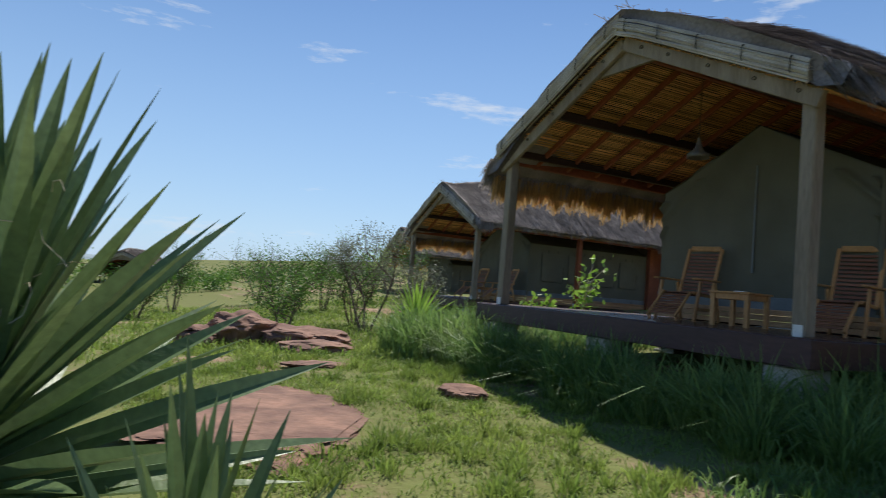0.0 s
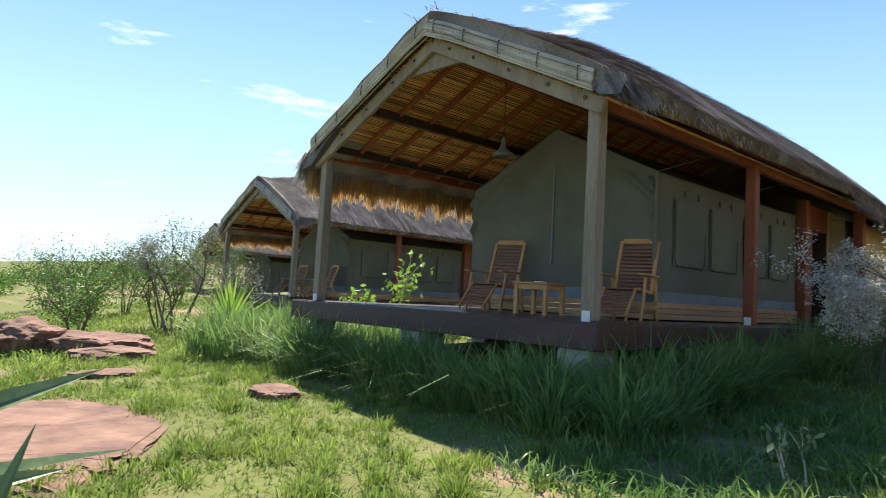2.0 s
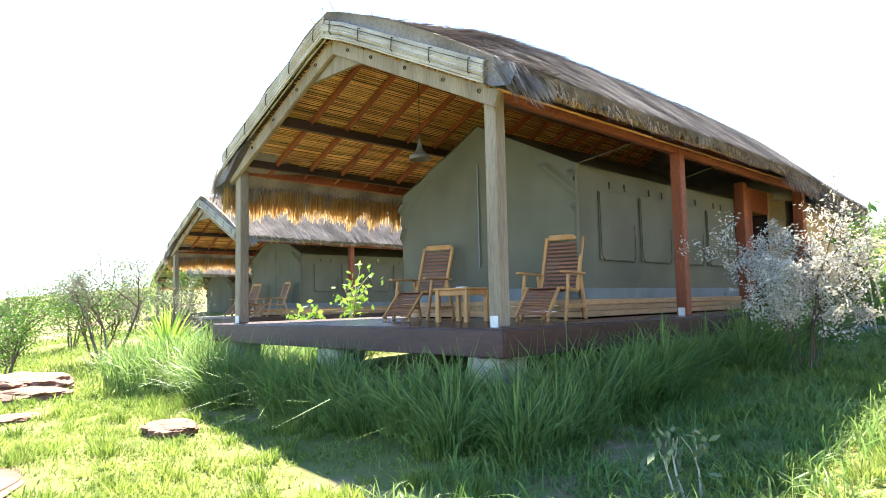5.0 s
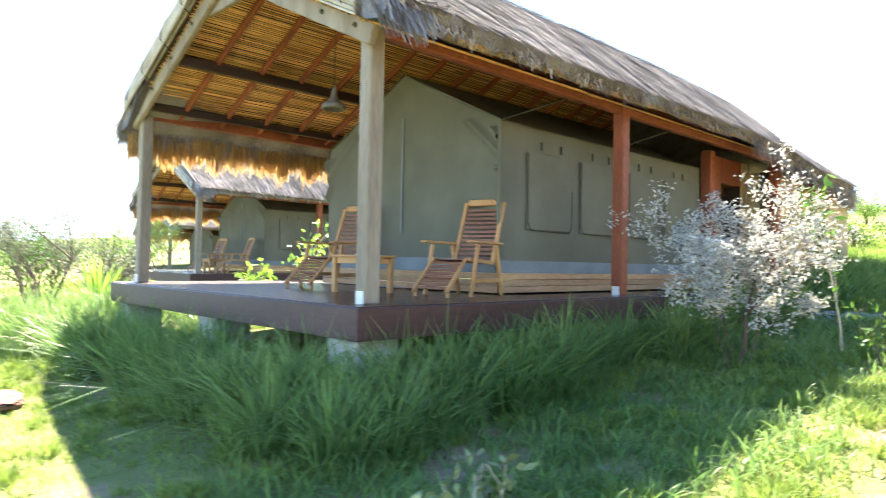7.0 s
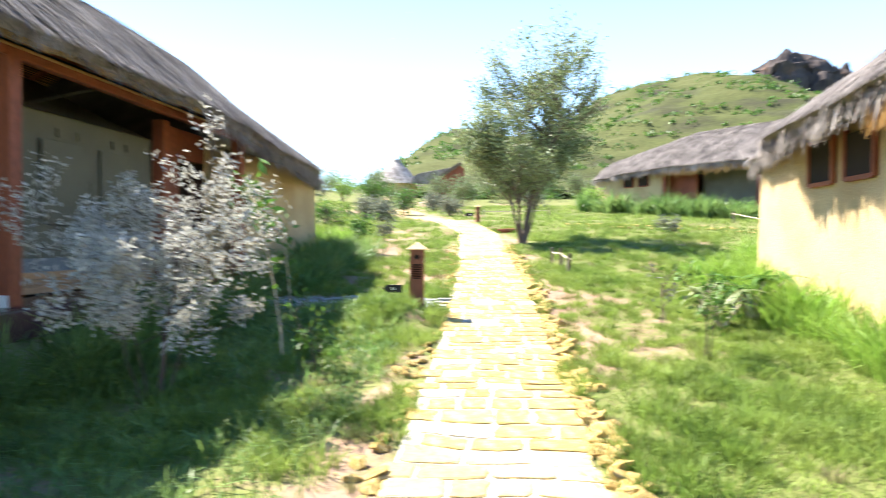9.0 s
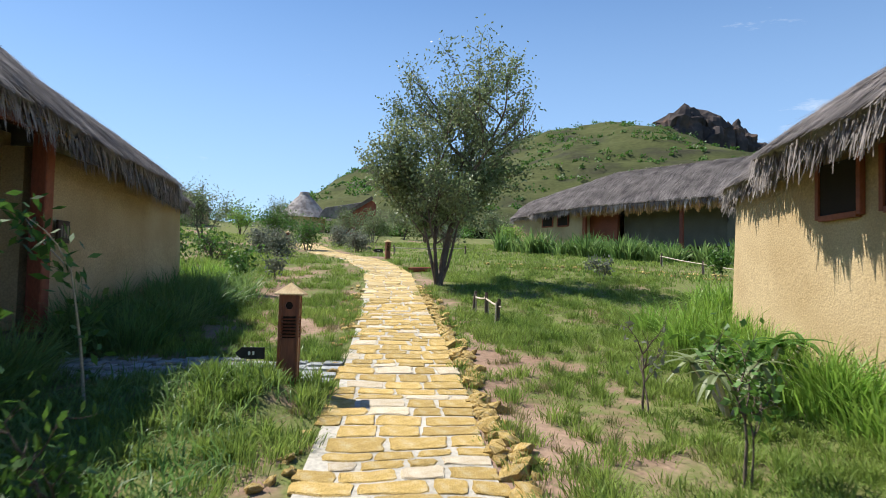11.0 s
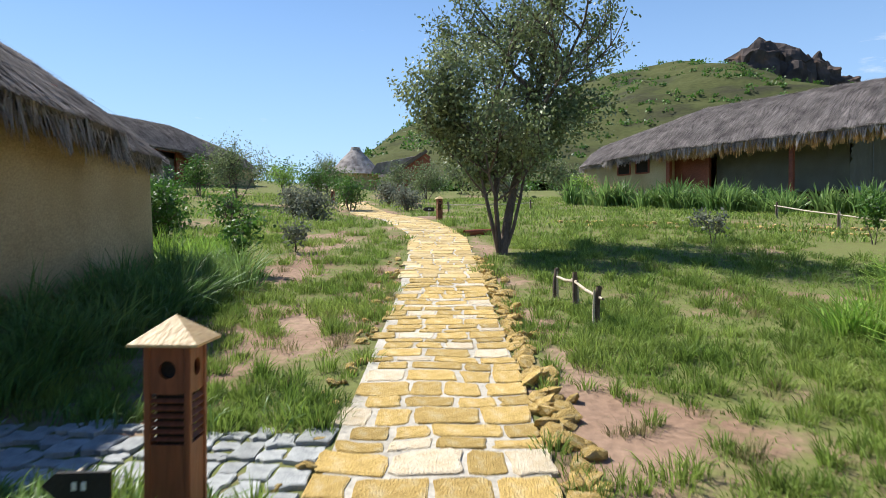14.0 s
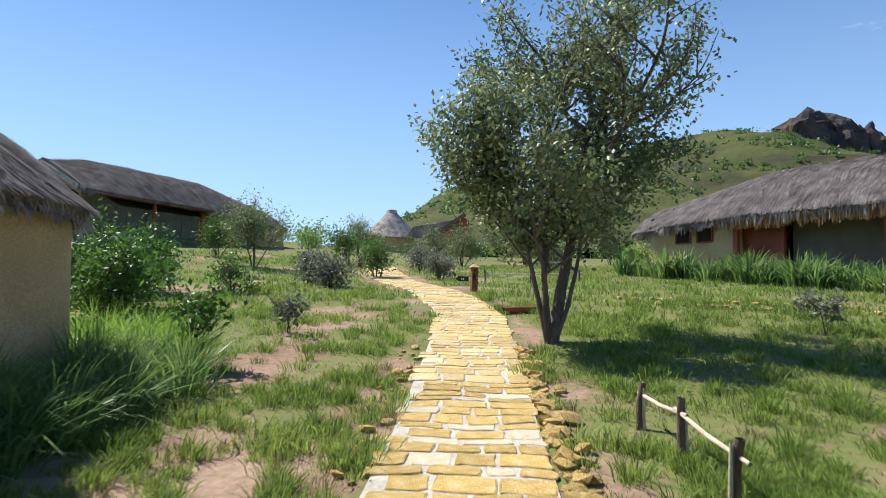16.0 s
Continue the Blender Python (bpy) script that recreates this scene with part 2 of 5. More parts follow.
# ---- building helpers ----
def link_mesh(name, me, mat, parent=None, label=""):
    me.materials.append(mat)
    ob = new(name, me)
    if parent is not None:
        ob.parent = parent
    if label:
        ob["label"] = label
    return ob


def part(name, bm, mat, parent=None, label="", smooth=False):
    """Links a bmesh as one mesh object under a thing or a part."""
    me = bpy.data.meshes.new(name)
    bmesh.ops.recalc_face_normals(bm, faces=bm.faces)
    bm.to_mesh(me)
    bm.free()
    if smooth:
        me.polygons.foreach_set("use_smooth", [True] * len(me.polygons))
    return link_mesh(name, me, mat, parent, label)


def np_mesh(name, verts, faces, mat, parent=None, label="", smooth=False):
    """A mesh from arrays: verts (n, 3) and faces (m, k)."""
    me = bpy.data.meshes.new(name)
    k = faces.shape[1]
    me.vertices.add(len(verts))
    me.vertices.foreach_set("co", np.ascontiguousarray(verts, dtype=np.float32).ravel())
    me.loops.add(len(faces) * k)
    me.loops.foreach_set("vertex_index", np.ascontiguousarray(faces, dtype=np.int32).ravel())
    me.polygons.add(len(faces))
    me.polygons.foreach_set("loop_start", np.arange(0, len(faces) * k, k, dtype=np.int32))
    me.update(calc_edges=True)
    if smooth:
        me.polygons.foreach_set("use_smooth", [True] * len(me.polygons))
    return link_mesh(name, me, mat, parent, label)


def thing(name, m=None, label="", category="", group="", kind=""):
    ob = tagged(new(name), label, category, group, kind)
    if m is not None:
        ob.matrix_world = m
    return ob


def box_into(bm, x0, x1, y0, y1, z0, z1, bevel=0.0, m=None):
    r = bmesh.ops.create_cube(bm, size=1, matrix=Matrix.LocRotScale(((x0 + x1) / 2, (y0 + y1) / 2, (z0 + z1) / 2), None,
                                                                   (abs(x1 - x0), abs(y1 - y0), abs(z1 - z0))))
    vs = r["verts"]
    if bevel:
        es = list({e for v in vs for e in v.link_edges})
        vs = list({v for f in bmesh.ops.bevel(bm, geom=es, offset=bevel, segments=1, affect="EDGES")["faces"] for v in f.verts} | {v for v in vs if v.is_valid})
    if m is not None:
        bmesh.ops.transform(bm, matrix=m, verts=vs)
    return vs


def box(name, x0, x1, y0, y1, z0, z1, mat, parent=None, bevel=0.008, m=None, label=""):
    bm = bmesh.new()
    box_into(bm, x0, x1, y0, y1, z0, z1, bevel, m)
    return part(name, bm, mat, parent, label)


def beam(name, a, b, w, h, mat, parent=None, bevel=0.01, label=""):
    """A squared timber from a to b, w wide and h deep."""
    a, b = Vector(a), Vector(b)
    d = b - a
    side = d.cross(Vector((0, 0, 1)))
    if side.length < 1e-4:
        side = Vector((0, 1, 0))
    side.normalize()
    up = side.cross(d).normalized()
    m = Matrix((( *d.normalized(), 0), (*side, 0), (*up, 0), (0, 0, 0, 1))).transposed()
    m.translation = a
    bm = bmesh.new()
    box_into(bm, 0, d.length, -w / 2, w / 2, -h / 2, h / 2, bevel)
    bmesh.ops.transform(bm, matrix=m, verts=bm.verts)
    return part(name, bm, mat, parent, label)


def tube_arrays(points, radii, sides=6):
    """A tapered tube along points: verts and quads."""
    pts = [Vector(p) for p in points]
    vs, fs = [], []
    for i, p in enumerate(pts):
        d = (pts[min(i + 1, len(pts) - 1)] - pts[max(i - 1, 0)]).normalized()
        a = d.cross(Vector((0.31, 0.93, 0.2))).normalized()
        b = d.cross(a)
        for k in range(sides):
            t = 2 * math.pi * k / sides
            vs.append(p + (a * math.cos(t) + b * math.sin(t)) * radii[i])
    for i in range(len(pts) - 1):
        for k in range(sides):
            fs.append((i * sides + k, i * sides + (k + 1) % sides, (i + 1) * sides + (k + 1) % sides, (i + 1) * sides + k))
    return np.array([tuple(v) for v in vs]), np.array(fs)


def tube(name, points, radii, mat, parent=None, sides=6, label=""):
    v, f = tube_arrays(points, radii if hasattr(radii, "__len__") else [radii] * len(points), sides)
    return np_mesh(name, v, f, mat, parent, label, True)


def merge(parts):
    vs, fs, n = [], [], 0
    for v, f in parts:
        vs.append(v)
        fs.append(f + n)
        n += len(v)
    return np.concatenate(vs), np.concatenate(fs)


def blades(base, height, lean, width, rng, droop=0.5):
    """Grass blades of three arching quads each. base (n, 3), height (n), lean (n, 2) as a share of the height, width (n)."""
    n = len(base)
    ang = rng.uniform(0, 2 * math.pi, n)
    side = np.stack([np.cos(ang), np.sin(ang), np.zeros(n)], 1) * (width / 2)[:, None]
    l3 = np.concatenate([lean, np.zeros((n, 1))], 1) * height[:, None]
    bend = np.minimum(1.3, np.linalg.norm(lean, axis=1))
    up = np.zeros((n, 3))
    up[:, 2] = height
    rows = []
    for t, w in ((0.0, 0.8), (0.42, 1.0), (0.76, 0.72), (1.0, 0.08)):
        p = base + up * (t * (1 - droop * bend * t ** 2))[:, None] + l3 * t ** 1.8
        rows += [p - side * w, p + side * w]
    v = np.stack(rows, 1).reshape(-1, 3)
    i = np.arange(n)[:, None] * 8
    f = np.stack([i + [0, 1, 3, 2], i + [2, 3, 5, 4], i + [4, 5, 7, 6]], 1).reshape(-1, 4)
    return v, f


def leaves(centre, length, width, rng, down=0.0):
    """Small pointed leaves in all directions: four corners each."""
    n = len(centre)
    d = rng.normal(size=(n, 3))
    d[:, 2] -= down
    d /= np.linalg.norm(d, axis=1)[:, None]
    s = np.cross(d, rng.normal(size=(n, 3)))
    s /= np.linalg.norm(s, axis=1)[:, None]
    length, width = np.broadcast_to(length, n)[:, None], np.broadcast_to(width, n)[:, None]
    v = np.stack([centre, centre + d * length * 0.5 + s * width / 2, centre + d * length, centre + d * length * 0.5 - s * width / 2], 1).reshape(-1, 3)
    return v, np.arange(n * 4).reshape(-1, 4)


# ---- ground ----
GX = [-60, -25, -6, 0, 4, 6.3, 7.5, 9, 11, 13, 15, 16, 18, 20, 22, 24, 26, 28, 32, 36, 60, 120]
GZ = [-2.6, -1.7, -1.12, -0.88, -0.64, -0.5, -0.43, -0.28, -0.1, 0.03, 0.24, 0.35, 0.6, 0.8, 1.08, 1.3, 1.44, 1.57, 1.95, 2.34, 4.4, 6.2]
PATH_MID = [(-14.0, -4.6), (-4.0, -4.5), (0.0, -4.45), (4.0, -4.36), (7.5, -4.25), (9.7, -4.13), (12.5, -3.98), (15.5, -3.77), (18.0, -3.6), (20.2, -3.4), (22.5, -2.7), (25.0, -1.75), (28.0, -0.55), (32.0, 0.7), (37.0, 2.0)]
PATH_HALF = 0.62


def ground_z(x, y):
    """Height of the ground, without its small bumps."""
    z = np.interp(x, GX, GZ)
    z = z - 0.03 * np.clip(y - 4, 0, 20) * np.clip((8 - x) / 10, 0, 1)
    z = z + 0.09 * np.clip(y - 3, 0, 12) * np.clip((x - 20) / 10, 0, 1)
    return z


def bumps(x, y):
    return 0.22 * math.exp(-((x - 6.95) / 0.65) ** 2 - ((y + 2.85) / 0.8) ** 2) + 0.05 * noise.noise((x * 0.5, y * 0.5, 3.0)) + 0.02 * noise.noise((x * 2.1, y * 2.1, 7.0))


def path_y(x):
    return np.interp(x, [p[0] for p in PATH_MID], [p[1] for p in PATH_MID])


def path_distance(x, y):
    best = 1e9
    for (ax, ay), (bx, by) in zip(PATH_MID, PATH_MID[1:]):
        dx, dy = bx - ax, by - ay
        t = min(1, max(0, ((x - ax) * dx + (y - ay) * dy) / (dx * dx + dy * dy)))
        best = min(best, math.hypot(x - ax - t * dx, y - ay - t * dy))
    return best


def surface_z(x, y):
    d = path_distance(x, y)
    k = min(1, max(0, (d - 0.6) / 0.5))
    return float(ground_z(x, y)) + bumps(x, y) * k


def cover(x, y):
    """How much of the ground is grown over with turf, 0 to 1."""
    c = 0.70 + 0.75 * noise.noise((x * 0.42, y * 0.42, 11.0)) + 0.45 * noise.noise((x * 1.5, y * 1.5, 5.0))
    d = path_distance(x, y)
    c -= 0.35 * math.exp(-((d - 0.85) / 0.22) ** 2)
    c -= 0.85 * math.exp(-((x - 15.8) / 2.6) ** 2 - ((y + 1.15 - 0.02 * (x - 15)) / 0.42) ** 2)
    c -= 0.75 * math.exp(-((x - 11.8) / 2.2) ** 2 - ((y + 2.3) / 0.8) ** 2)
    c -= 0.5 * math.exp(-((x - 9.5) / 4.0) ** 2 - ((y + 5.35) / 0.35) ** 2)
    if y < -5.2:
        c += 0.14
    if x < 1.5:
        c += 0.16
    return min(1.0, max(0.0, c))


def axis(lo, hi, step, far):
    near = list(np.arange(lo, hi + 1e-6, step))
    out, d = [], step
    v = hi
    while v < far:
        d *= 1.35
        v += d
        out.append(v)
    back, d, v = [], step, lo
    while v > -far:
        d *= 1.35
        v -= d
        back.append(v)
    return np.array(back[::-1] + near + out)


def build_ground():
    xs, ys = axis(-10, 34, 0.28, 2500), axis(-16, 14, 0.28, 2500)
    vs = np.array([(x, y, surface_z(x, y) if abs(x) < 60 and abs(y) < 40 else float(ground_z(x, y))) for x in xs for y in ys])
    n = len(ys)
    i = np.array([a * n + b for a in range(len(xs) - 1) for b in range(n - 1)])[:, None]
    ob = tagged(np_mesh("ground", vs, i + np.array([0, n, n + 1, 1]), M_GROUND, smooth=True), "reddish soil with patchy green turf", "ground", kind="structure")
    at = ob.data.attributes.new("cover", "FLOAT", "POINT")
    at.data.foreach_set("value", np.array([cover(p[0], p[1]) if abs(p[0]) < 60 and abs(p[1]) < 60 else 0.75 for p in vs], dtype=np.float32))


build_ground()

# ---- thatched tent cabin ----
RIDGE_Y, EAVE_Z, RIDGE_Z = 2.57, 2.28, 3.62
END_X = 14.46


def roof_point(x, u, lift=0.0):
    """A point of the thatch's top: x along the ridge, u from -1 (one eave) over 0 (ridge) to 1."""
    half = 3.05
    ridge = RIDGE_Z + 0.33
    eave = EAVE_Z - 0.02
    if x > 8.5:
        k = (x - 8.5) / (END_X - 8.5)
        ridge -= 0.1 * k + (ridge - eave - 0.65) * max(0, (k - 0.05) / 0.95) ** 1.1
        eave -= 0.33 * k ** 1.1
    if u < 0 and x < 9.5:
        eave += 0.17 * min(1, (9.5 - x) / 2.5)
    half -= 0.42 * min(1, max(0, (x - 12.1) / 0.35))
    if x > 13.0:
        k = min(1, (x - 13.0) / (END_X - 13.0))
        half *= max(0.0, 1 - k ** 4) ** 0.3 * 0.7 + 0.3
    ridge += 0.30 * min(1, max(0, (x - 0.2) / 1.6))
    a = abs(u)
    y = RIDGE_Y + half * u
    z = ridge + (eave - ridge) * (a ** 1.12) + (0.05 + 0.09 * min(1, max(0, x / 1.5)) + 0.08 * min(1, max(0, (x - 10) / 3)) + 0.10 * min(1, max(0, (x - 1.0) / 2)) * min(1, max(0, (11 - x) / 2))) * math.sin(math.pi * a)
    z += 0.035 * noise.noise((x * 1.3, u * 4, 1.0)) + lift
    return Vector((x + 0.08 * noise.noise((u * 5, 2.0, x)), y, z))


def build_thatch(cabin):
    xs = list(np.linspace(-0.22, 11.6, 48)) + list(11.6 + (END_X - 11.6) * np.sin(np.linspace(0.08, math.pi / 2, 14)))
    us = np.linspace(-1, 1, 27)
    top = [roof_point(x, u) for x in xs for u in us]
    low = [Vector((p.x, RIDGE_Y + (p.y - RIDGE_Y) * 0.97, p.z - (0.16 if abs(u) > 0.99 else 0.25))) for p, (x, u) in zip(top, [(x, u) for x in xs for u in us])]
    n, m = len(us), len(top)
    fs = []
    for i in range(len(xs) - 1):
        for j in range(n - 1):
            a = i * n + j
            fs += [(a, a + 1, a + n + 1, a + n), (m + a, m + a + n, m + a + n + 1, m + a + 1)]
    for i in range(len(xs) - 1):
        for j in (0, n - 1):
            a = i * n + j
            fs.append((a, a + n, m + a + n, m + a))
    for j in range(n - 1):
        for i in (0, len(xs) - 1):
            a = i * n + j
            fs.append((a, a + 1, m + a + 1, m + a))
    thatch = np_mesh("thatch", np.array([tuple(v) for v in top + low]), np.array(fs), M_THATCH, cabin, "weathered grey-brown grass thatch", True)
    rng = np.random.default_rng(5)
    quads = []
    # straws lying down the slope
    for k in range(24000):
        x = rng.uniform(-0.14, END_X - 0.05)
        u = rng.uniform(-1, 1)
        s = 1 if u > 0 else -1
        a = roof_point(x, u, 0.012)
        du = s * rng.uniform(0.08, 0.2)
        b = roof_point(min(END_X, x + rng.normal(0, 0.05) + (0.12 if x > 12 else 0)), max(-1.04, min(1.04, u + du)), rng.uniform(0.015, 0.085) * rng.uniform(0.3, 1))
        w = rng.uniform(0.006, 0.018)
        quads += [(a.x - w, a.y, a.z), (a.x + w, a.y, a.z), (b.x + w * 0.5, b.y, b.z), (b.x - w * 0.5, b.y, b.z)]
    v = np.array(quads)
    tagged(np_mesh("straw", v, np.arange(len(v)).reshape(-1, 4), M_LAIDSTRAW, thatch), kind="stuff")
    quads = []
    # the fringe that hangs over the eaves, in tufts
    for side in (-1, 1):
        for k in range(5600):
            q = rng.uniform(0, 1)
            tuft_no = math.floor(q * 84)
            mid = -0.16 + (tuft_no + 0.5 + 0.35 * math.sin(tuft_no * 7.3)) / 84 * (END_X + 0.11)
            x = min(END_X - 0.05, mid + rng.normal(0, 0.075))
            tuft = 0.5 + 0.5 * noise.noise((mid * 4.2, side * 9.0, 0.0))
            hang = (0.16 + 0.30 * tuft + 0.07 * math.sin(tuft_no * 4.1)) * rng.uniform(0.55, 1.15)
            if side < 0 and x < 7:
                hang *= 0.34
            if x > 12.2:
                hang *= 0.55
            a = roof_point(x, side * rng.uniform(0.88, 1.0), -0.02 - rng.uniform(0, 0.14))
            w = rng.uniform(0.008, 0.02)
            out = 0.22 * hang + rng.normal(0, 0.02)
            e = 0.12 * hang if x > 12.5 else 0.0
            b = a + Vector(((mid - x) * 0.65 + rng.normal(0, 0.02) + e, side * out, -hang))
            quads += [(a.x - w, a.y, a.z), (a.x + w, a.y, a.z), (b.x + w * 0.25, b.y, b.z), (b.x - w * 0.25, b.y, b.z)]
    # loose straw on the ridge
    for k in range(900):
        x = rng.uniform(-0.3, 9)
        a = roof_point(x, rng.uniform(-0.12, 0.12), 0.01)
        b = a + Vector((rng.normal(0, 0.12), rng.normal(0, 0.06), abs(rng.normal(0.02, 0.03))))
        w = 0.008
        quads += [(a.x, a.y - w, a.z), (a.x, a.y + w, a.z), (b.x, b.y + w, b.z), (b.x, b.y - w, b.z)]
    # loose ends over the two front corners
    for k in range(700):
        side = -1 if k % 2 else 1
        a = roof_point(rng.uniform(-0.14, 0.3), side * rng.uniform(0.9, 1.0), rng.uniform(-0.12, 0.02))
        a.x -= rng.uniform(0, 0.16)
        hang = rng.uniform(0.12, 0.36)
        b = a + Vector((rng.normal(-0.03, 0.03), side * (0.10 + 0.3 * hang), -hang))
        w = rng.uniform(0.008, 0.018)
        quads += [(a.x - w, a.y, a.z), (a.x + w, a.y, a.z), (b.x + w * 0.3, b.y, b.z), (b.x - w * 0.3, b.y, b.z)]
    # inner fringe, coloured orange as if the sun shone through it
    gold = []
    for side in (-1, 1):
        for k in range(3200):
            x = rng.uniform(-0.1, 9.2)
            tuft = 0.5 + 0.5 * noise.noise((x * 3.6, side * 5.0, 2.0))
            hang = (0.28 + 0.34 * tuft) * rng.uniform(0.7, 1.1) * (1.0 if side > 0 else 0.14)
            a = roof_point(x, side * rng.uniform(0.93, 0.985), -0.17)
            w = rng.uniform(0.008, 0.02)
            b = a + Vector((rng.normal(0, 0.03), side * (0.12 * hang + rng.normal(0, 0.015)), -hang))
            gold += [(a.x - w, a.y, a.z), (a.x + w, a.y, a.z), (b.x + w * 0.3, b.y, b.z), (b.x - w * 0.3, b.y, b.z)]
    v = np.array(gold)
    tagged(np_mesh("eave_fringe", v, np.arange(len(v)).reshape(-1, 4), M_GLOWSTRAW, thatch, "straw under the eaves with its backlit glow in the colour"), kind="stuff")
    v = np.array(quads)
    tagged(np_mesh("hanging_straw", v, np.arange(len(v)).reshape(-1, 4), M_STRAW, thatch), kind="stuff")


def slope_z(y, drop=0.0):
    """Underside of the roof."""
    return RIDGE_Z - 0.02 - abs(y - RIDGE_Y) * (RIDGE_Z - EAVE_Z - 0.1) / RIDGE_Y - drop


def build_mat(cabin):
    """The reed mat under the thatch, reed by reed."""
    rng = np.random.default_rng(8)
    parts = []
    for side in (-1, 1):
        s = 0.03
        while s < 2.75:
            y = RIDGE_Y + side * s
            x0, x1 = -0.18 + rng.uniform(0, 0.05), 9.0
            z = slope_z(y) + 0.02
            r = rng.uniform(0.010, 0.016)
            cuts = [x0] + sorted(rng.uniform(0.2, 8.6, 3).tolist()) + [x1]
            for a, b in zip(cuts, cuts[1:]):
                j = rng.normal(0, 0.004, 2)
                q = np.array([(a, y - r, z + j[0]), (b, y - r, z + j[1]), (b, y, z - r + j[1]), (a, y, z - r + j[0]), (b, y + r, z + j[1]), (a, y + r, z + j[0])])
                parts.append((q, np.array([(0, 1, 2, 3), (3, 2, 4, 5)])))
            s += rng.uniform(0.026, 0.034)
    v, f = merge(parts)
    tagged(np_mesh("reed_mat", v, f, M_MAT, cabin, "orange-brown reed mat ceiling under the thatch"), kind="stuff")
    bm = bmesh.new()
    for side in (-1, 1):
        a = [bm.verts.new((x, RIDGE_Y + side * s, slope_z(RIDGE_Y + side * s) + 0.05)) for x, s in ((-0.2, 0), (9, 0), (9, 2.85), (-0.2, 2.85))]
        bm.faces.new(a)
    part("roof_lining", bm, M_DARKWOOD, cabin)


def build_tent(cabin):
    x0, x1, y0, y1, zb, ze, zr, yr = 2.4, 7.45, 0.65, 4.14, 0.27, 2.04, 2.88, 2.4
    rng = np.random.default_rng(3)

    def sheet(name, fn, nu, nv, label=""):
        vs = np.array([tuple(fn(i / nu, j / nv)) for i in range(nu + 1) for j in range(nv + 1)])
        i = np.array([a * (nv + 1) + b for a in range(nu) for b in range(nv)])[:, None]
        return np_mesh(name, vs, i + np.array([0, nv + 1, nv + 2, 1]), M_CANVAS, cabin, label, True)

    def fold(a, b):
        k = 0.03 * noise.noise((a * 1.6, b * 1.2, 4.0)) + 0.012 * noise.noise((a * 5, b * 2.5, 9.0))
        for cy, cz, sl, w, d in ((0.75, 1.95, -0.75, 0.035, 0.08), (0.7, 1.5, -0.6, 0.04, 0.06), (1.2, 2.1, -0.5, 0.05, 0.05), (4.05, 1.9, 0.8, 0.035, 0.07), (4.05, 1.5, 1.1, 0.035, 0.05), (3.4, 2.2, 0.5, 0.05, 0.03)):
            dist = ((a - cy) * sl + (b - cz) * 0.6) / math.hypot(sl, 0.6)
            if b < cz:
                k += 1.5 * d * math.exp(-(dist / w) ** 2)
        return k

    def front(u, v):
        y = y0 + (y1 - y0) * u
        top = ze + (zr - ze) * (1 - abs(y - yr) / (yr - y0 if y < yr else y1 - yr))
        z = zb + (top - zb) * v
        return x0 - fold(y, z), y, z

    sheet("tent_front", front, 150, 80, "olive canvas front wall with diagonal creases")

    def flank(y, sign):
        def fn(u, v):
            x = x0 + (x1 - x0) * u
            z = zb + (ze - zb - 0.02 * math.sin(u * math.pi)) * v
            return x, y + sign * (0.022 * noise.noise((x * 1.5, z * 1.5, sign)) + 0.008 * noise.noise((x * 6, z * 2, sign))), z
        return fn

    sheet("tent_side", flank(y0, -1), 50, 16)
    sheet("tent_side", flank(y1, 1), 50, 16)
    for sign, ya in ((-1, y0 - 0.05), (1, y1 + 0.05)):
        def top(u, v, ya=ya):
            x = x0 - 0.03 + (x1 - x0) * u
            return x, ya + (yr - ya) * v, ze - 0.03 + (zr - ze + 0.04) * v - 0.03 * math.sin(v * math.pi)
        sheet("tent_roof", top, 20, 10)
    box("skirt", x0 - 0.012, x1, y0 - 0.014, y0 - 0.004, 0.25, 0.40, M_CANVAS_EDGE, cabin, 0, label="blue-grey canvas skirt")
    box("skirt", x0 - 0.03, x0 - 0.02, y0 - 0.014, y1, 0.25, 0.42, M_CANVAS_EDGE, cabin, 0)
    # roll-down window flaps; dark tubes draw their shaded folds and bottom cords
    for a, b in ((2.85, 3.75), (3.95, 4.85), (5.15, 6.0), (6.2, 7.0)):
        bm = bmesh.new()
        box_into(bm, a, b, y0 - 0.030, y0 - 0.012, 0.78, 1.72, 0.004)
        flap = part("window_flap", bm, M_CANVAS, cabin)
        pts = [(a, y0 - 0.04, 1.7), (a + 0.01, y0 - 0.04, 0.85), (a + 0.07, y0 - 0.045, 0.77), (b - 0.07, y0 - 0.045, 0.76), (b, y0 - 0.04, 0.84), (b, y0 - 0.04, 1.3)]
        tube("fold_and_cord", pts, 0.006, M_CORD, flap, 5)
        for c in (a + 0.25, b - 0.25):
            tube("loop", [(c, y0 - 0.04, 1.86), (c, y0 - 0.045, 1.76)], 0.012, M_CORD, flap, 5)
    box("seam", x0 - 0.03, x0 - 0.02, yr - 0.012, yr + 0.012, 0.75, 2.3, M_CANVAS_EDGE, cabin, 0)
    tube("corner_hem", [(x0 - 0.045, y0 - 0.012, 0.28), (x0 - 0.05, y0 - 0.016, 1.1), (x0 - 0.045, y0 - 0.012, 2.02)], 0.03, M_CANVAS, cabin, 8)
    tube("guy_rope", [(2.4, 0.62, 2.04), (2.9, 0.1, 2.28)], 0.01, M_CORD, cabin, 5)
    tube("guy_rope", [(4.9, 0.62, 2.04), (5.3, 0.1, 2.26)], 0.01, M_CORD, cabin, 5)
